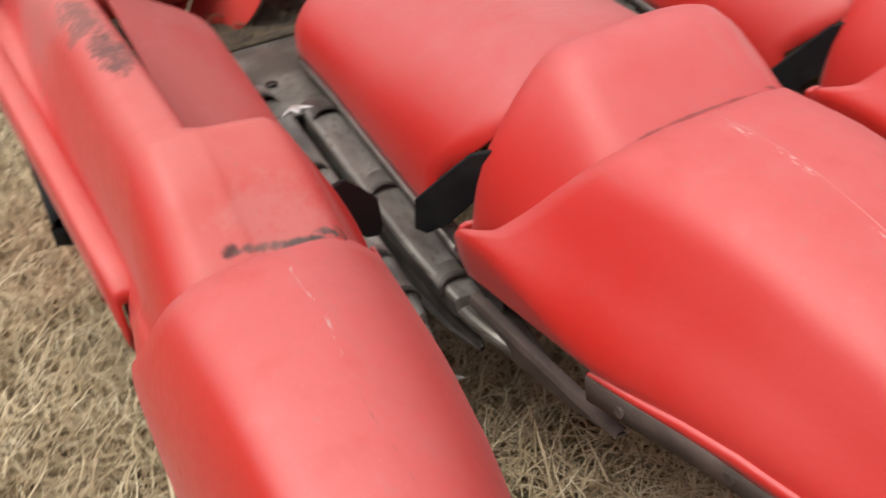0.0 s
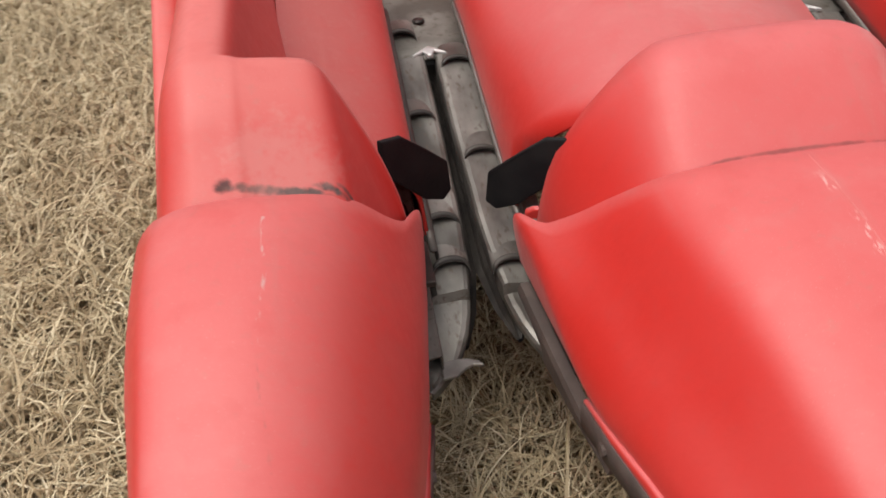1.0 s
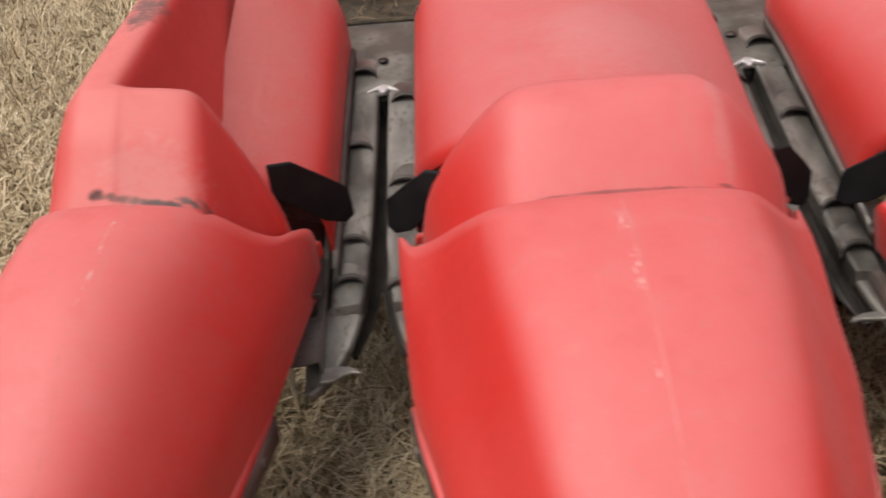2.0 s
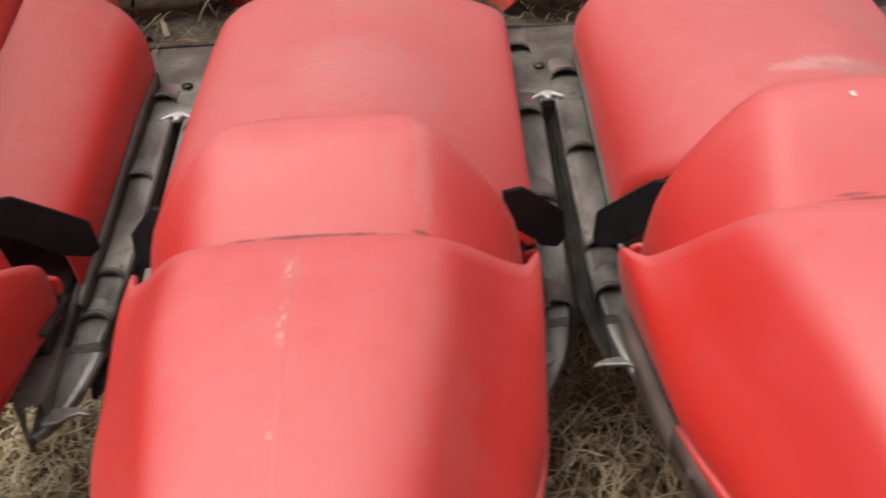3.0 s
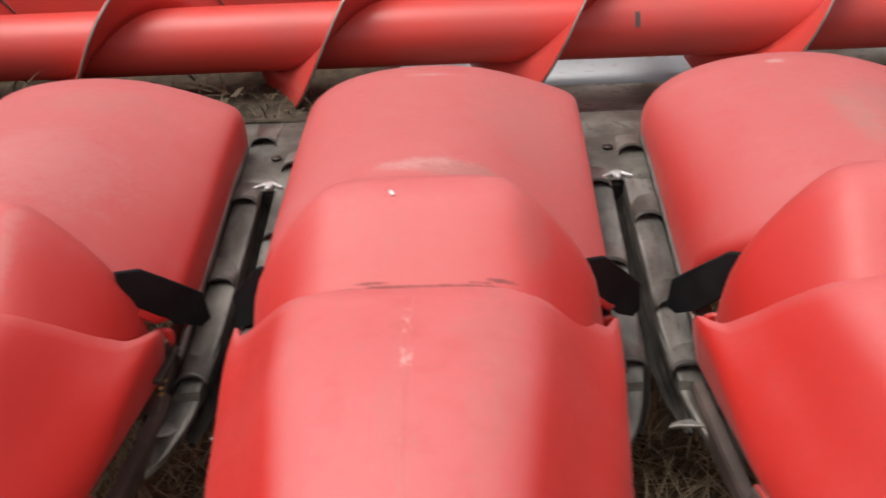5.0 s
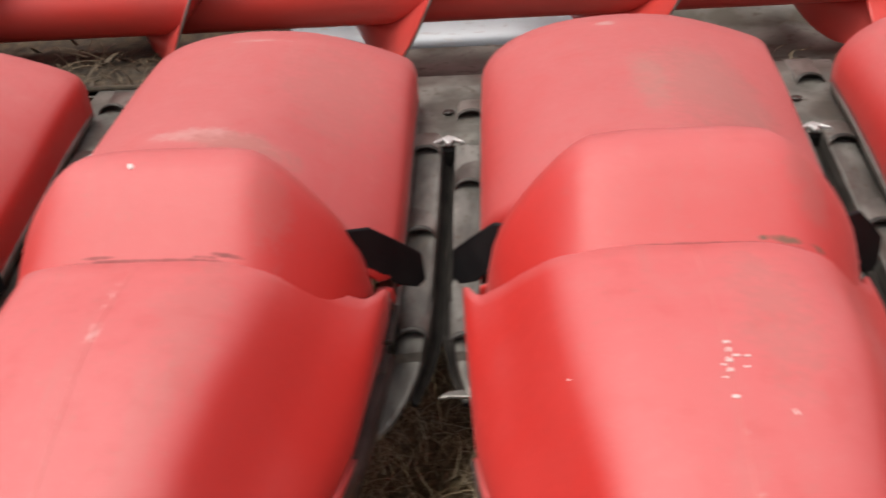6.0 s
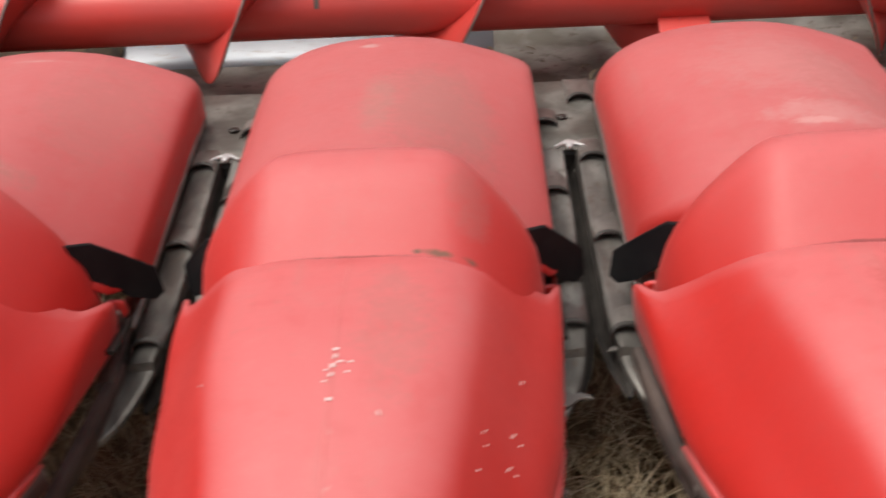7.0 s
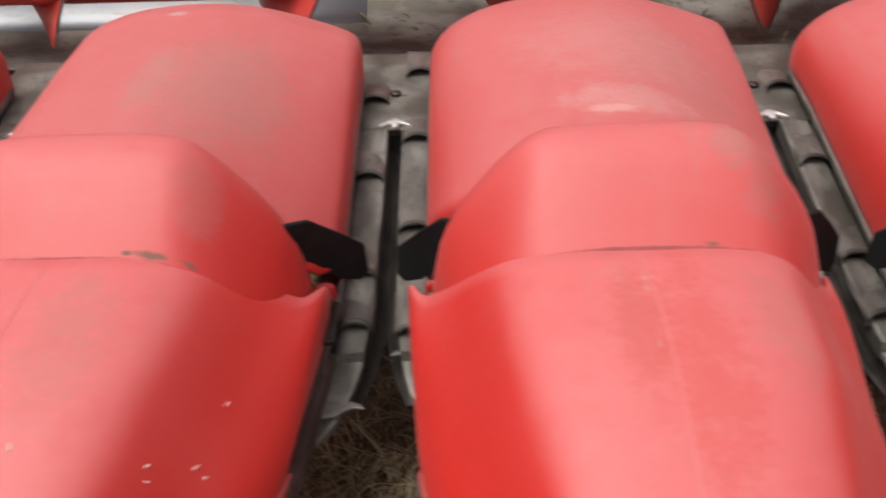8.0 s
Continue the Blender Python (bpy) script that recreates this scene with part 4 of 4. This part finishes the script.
# made-up dark box that hides the ground behind the end notch
part("inner_frame", box(-0.30, -0.095, -0.58, 0.10, 0.34, 0.485), ROLL_SHADE, end, "added dark box that fills the space under the hood", smooth=False, bevel=0.006)
build_skirt(end, end_snout, SNOUT_C, 1, SLIM)
rows = []
for y, z0, z1 in ((-1.5, 0.14, 0.26), (-1.2, 0.20, 0.36), (-0.9, 0.24, 0.42), (-0.72, 0.26, 0.44)):
    rows.append([(-0.450, y, z1), (-0.470, y, z1 - 0.02), (-0.472, y, z0), (-0.45, y, z0 - 0.02)])
part("side_panel", sheet(rows), PANEL, end, "dark grey lower side panel", solid=0.005)
rows = []
for y, z0, z1 in ((-0.12, 0.54, 0.575), (-0.10, 0.50, 0.595), (-0.05, 0.47, 0.60), (0.1, 0.44, 0.605), (0.5, 0.44, 0.605)):
    rows.append([(-0.452, y, z1), (-0.484, y, z1 - 0.01), (-0.492, y, z0 + 0.01), (-0.46, y, z0)])
part("rubber_skirt", sheet(rows), RUBBER, end, "black rubber skirt on the outer side", solid=0.006)

# dirt and straw caught in the trough
rows = []
for i in range(15):
    x = -0.43 + 1.40 * i / 14
    edge = min(1.0, (1.0 - x) / 0.3)
    row = []
    for j in range(14):
        y = 0.312 + 0.64 * j / 13
        bed = float(np.interp(y, [p[0] for p in prof], [p[1] for p in prof]))
        row.append((x, y, bed + 0.006 + edge * (0.075 * math.sin(math.pi * (0.04 + 0.9 * j / 13)) + 0.022 * noise.noise((x * 9, j * 0.9, 3)) * min(1.0, j / 4)) - 0.01 * (edge < 0.02)))
    rows.append(row)
tagged(mesh_object("chaff", sheet(rows), HEAP, solid=0.01), "dark caked chaff and dirt in the auger trough", "dirt", kind="stuff")
blades("loose_straw", 560, (-0.46, 0.92, 0.36, 0.74), (0.04, 0.12), "loose straw and chaff lying in the auger trough", 9, lift=0.535, lie=1.45, width=0.0018, mat=CHAFF, curl=0.3)
blades("leaf_litter", 40, (-0.3, 0.60, 0.40, 0.80), (0.08, 0.20), "flat brown maize leaves in the auger trough", 12, lift=0.55, lie=1.5, width=0.006, mat=CHAFF, curl=0.3)
blades("leaf_litter", 60, (2.10, 3.60, 0.55, 0.98), (0.03, 0.09), "brown leaf scraps lying in the auger trough", 21, lift=0.475, lie=1.5, width=0.004, mat=CHAFF, curl=0.4)
bm = box(-0.452, -0.440, 0.42, 1.05, 0.0, 0.80)
tagged(mesh_object("end_wall", bm, RED_STEEL, smooth=False, bevel=0.004), "red painted steel end wall of the header", "end wall", kind="structure")


# ---- loose kernels ----
for x, y, a in ((0.660, -0.535, 20), (0.657, -0.552, 75), (0.662, -0.566, -30)):
    bm = bmesh.new()
    bmesh.ops.create_uvsphere(bm, u_segments=10, v_segments=7, radius=1)
    for v in bm.verts:
        v.co.x *= 1 - 0.3 * v.co.y
    bmesh.ops.transform(bm, matrix=pose(x, y, deck_z(y) + 0.0115, 0, 0, a) @ Matrix.Diagonal((0.004, 0.0055, 0.003, 1)), verts=bm.verts)
    tagged(mesh_object("maize_kernel", bm, KERNEL), "small yellow maize kernel lying on the steel rail", "kernel", "kernels on the rail")
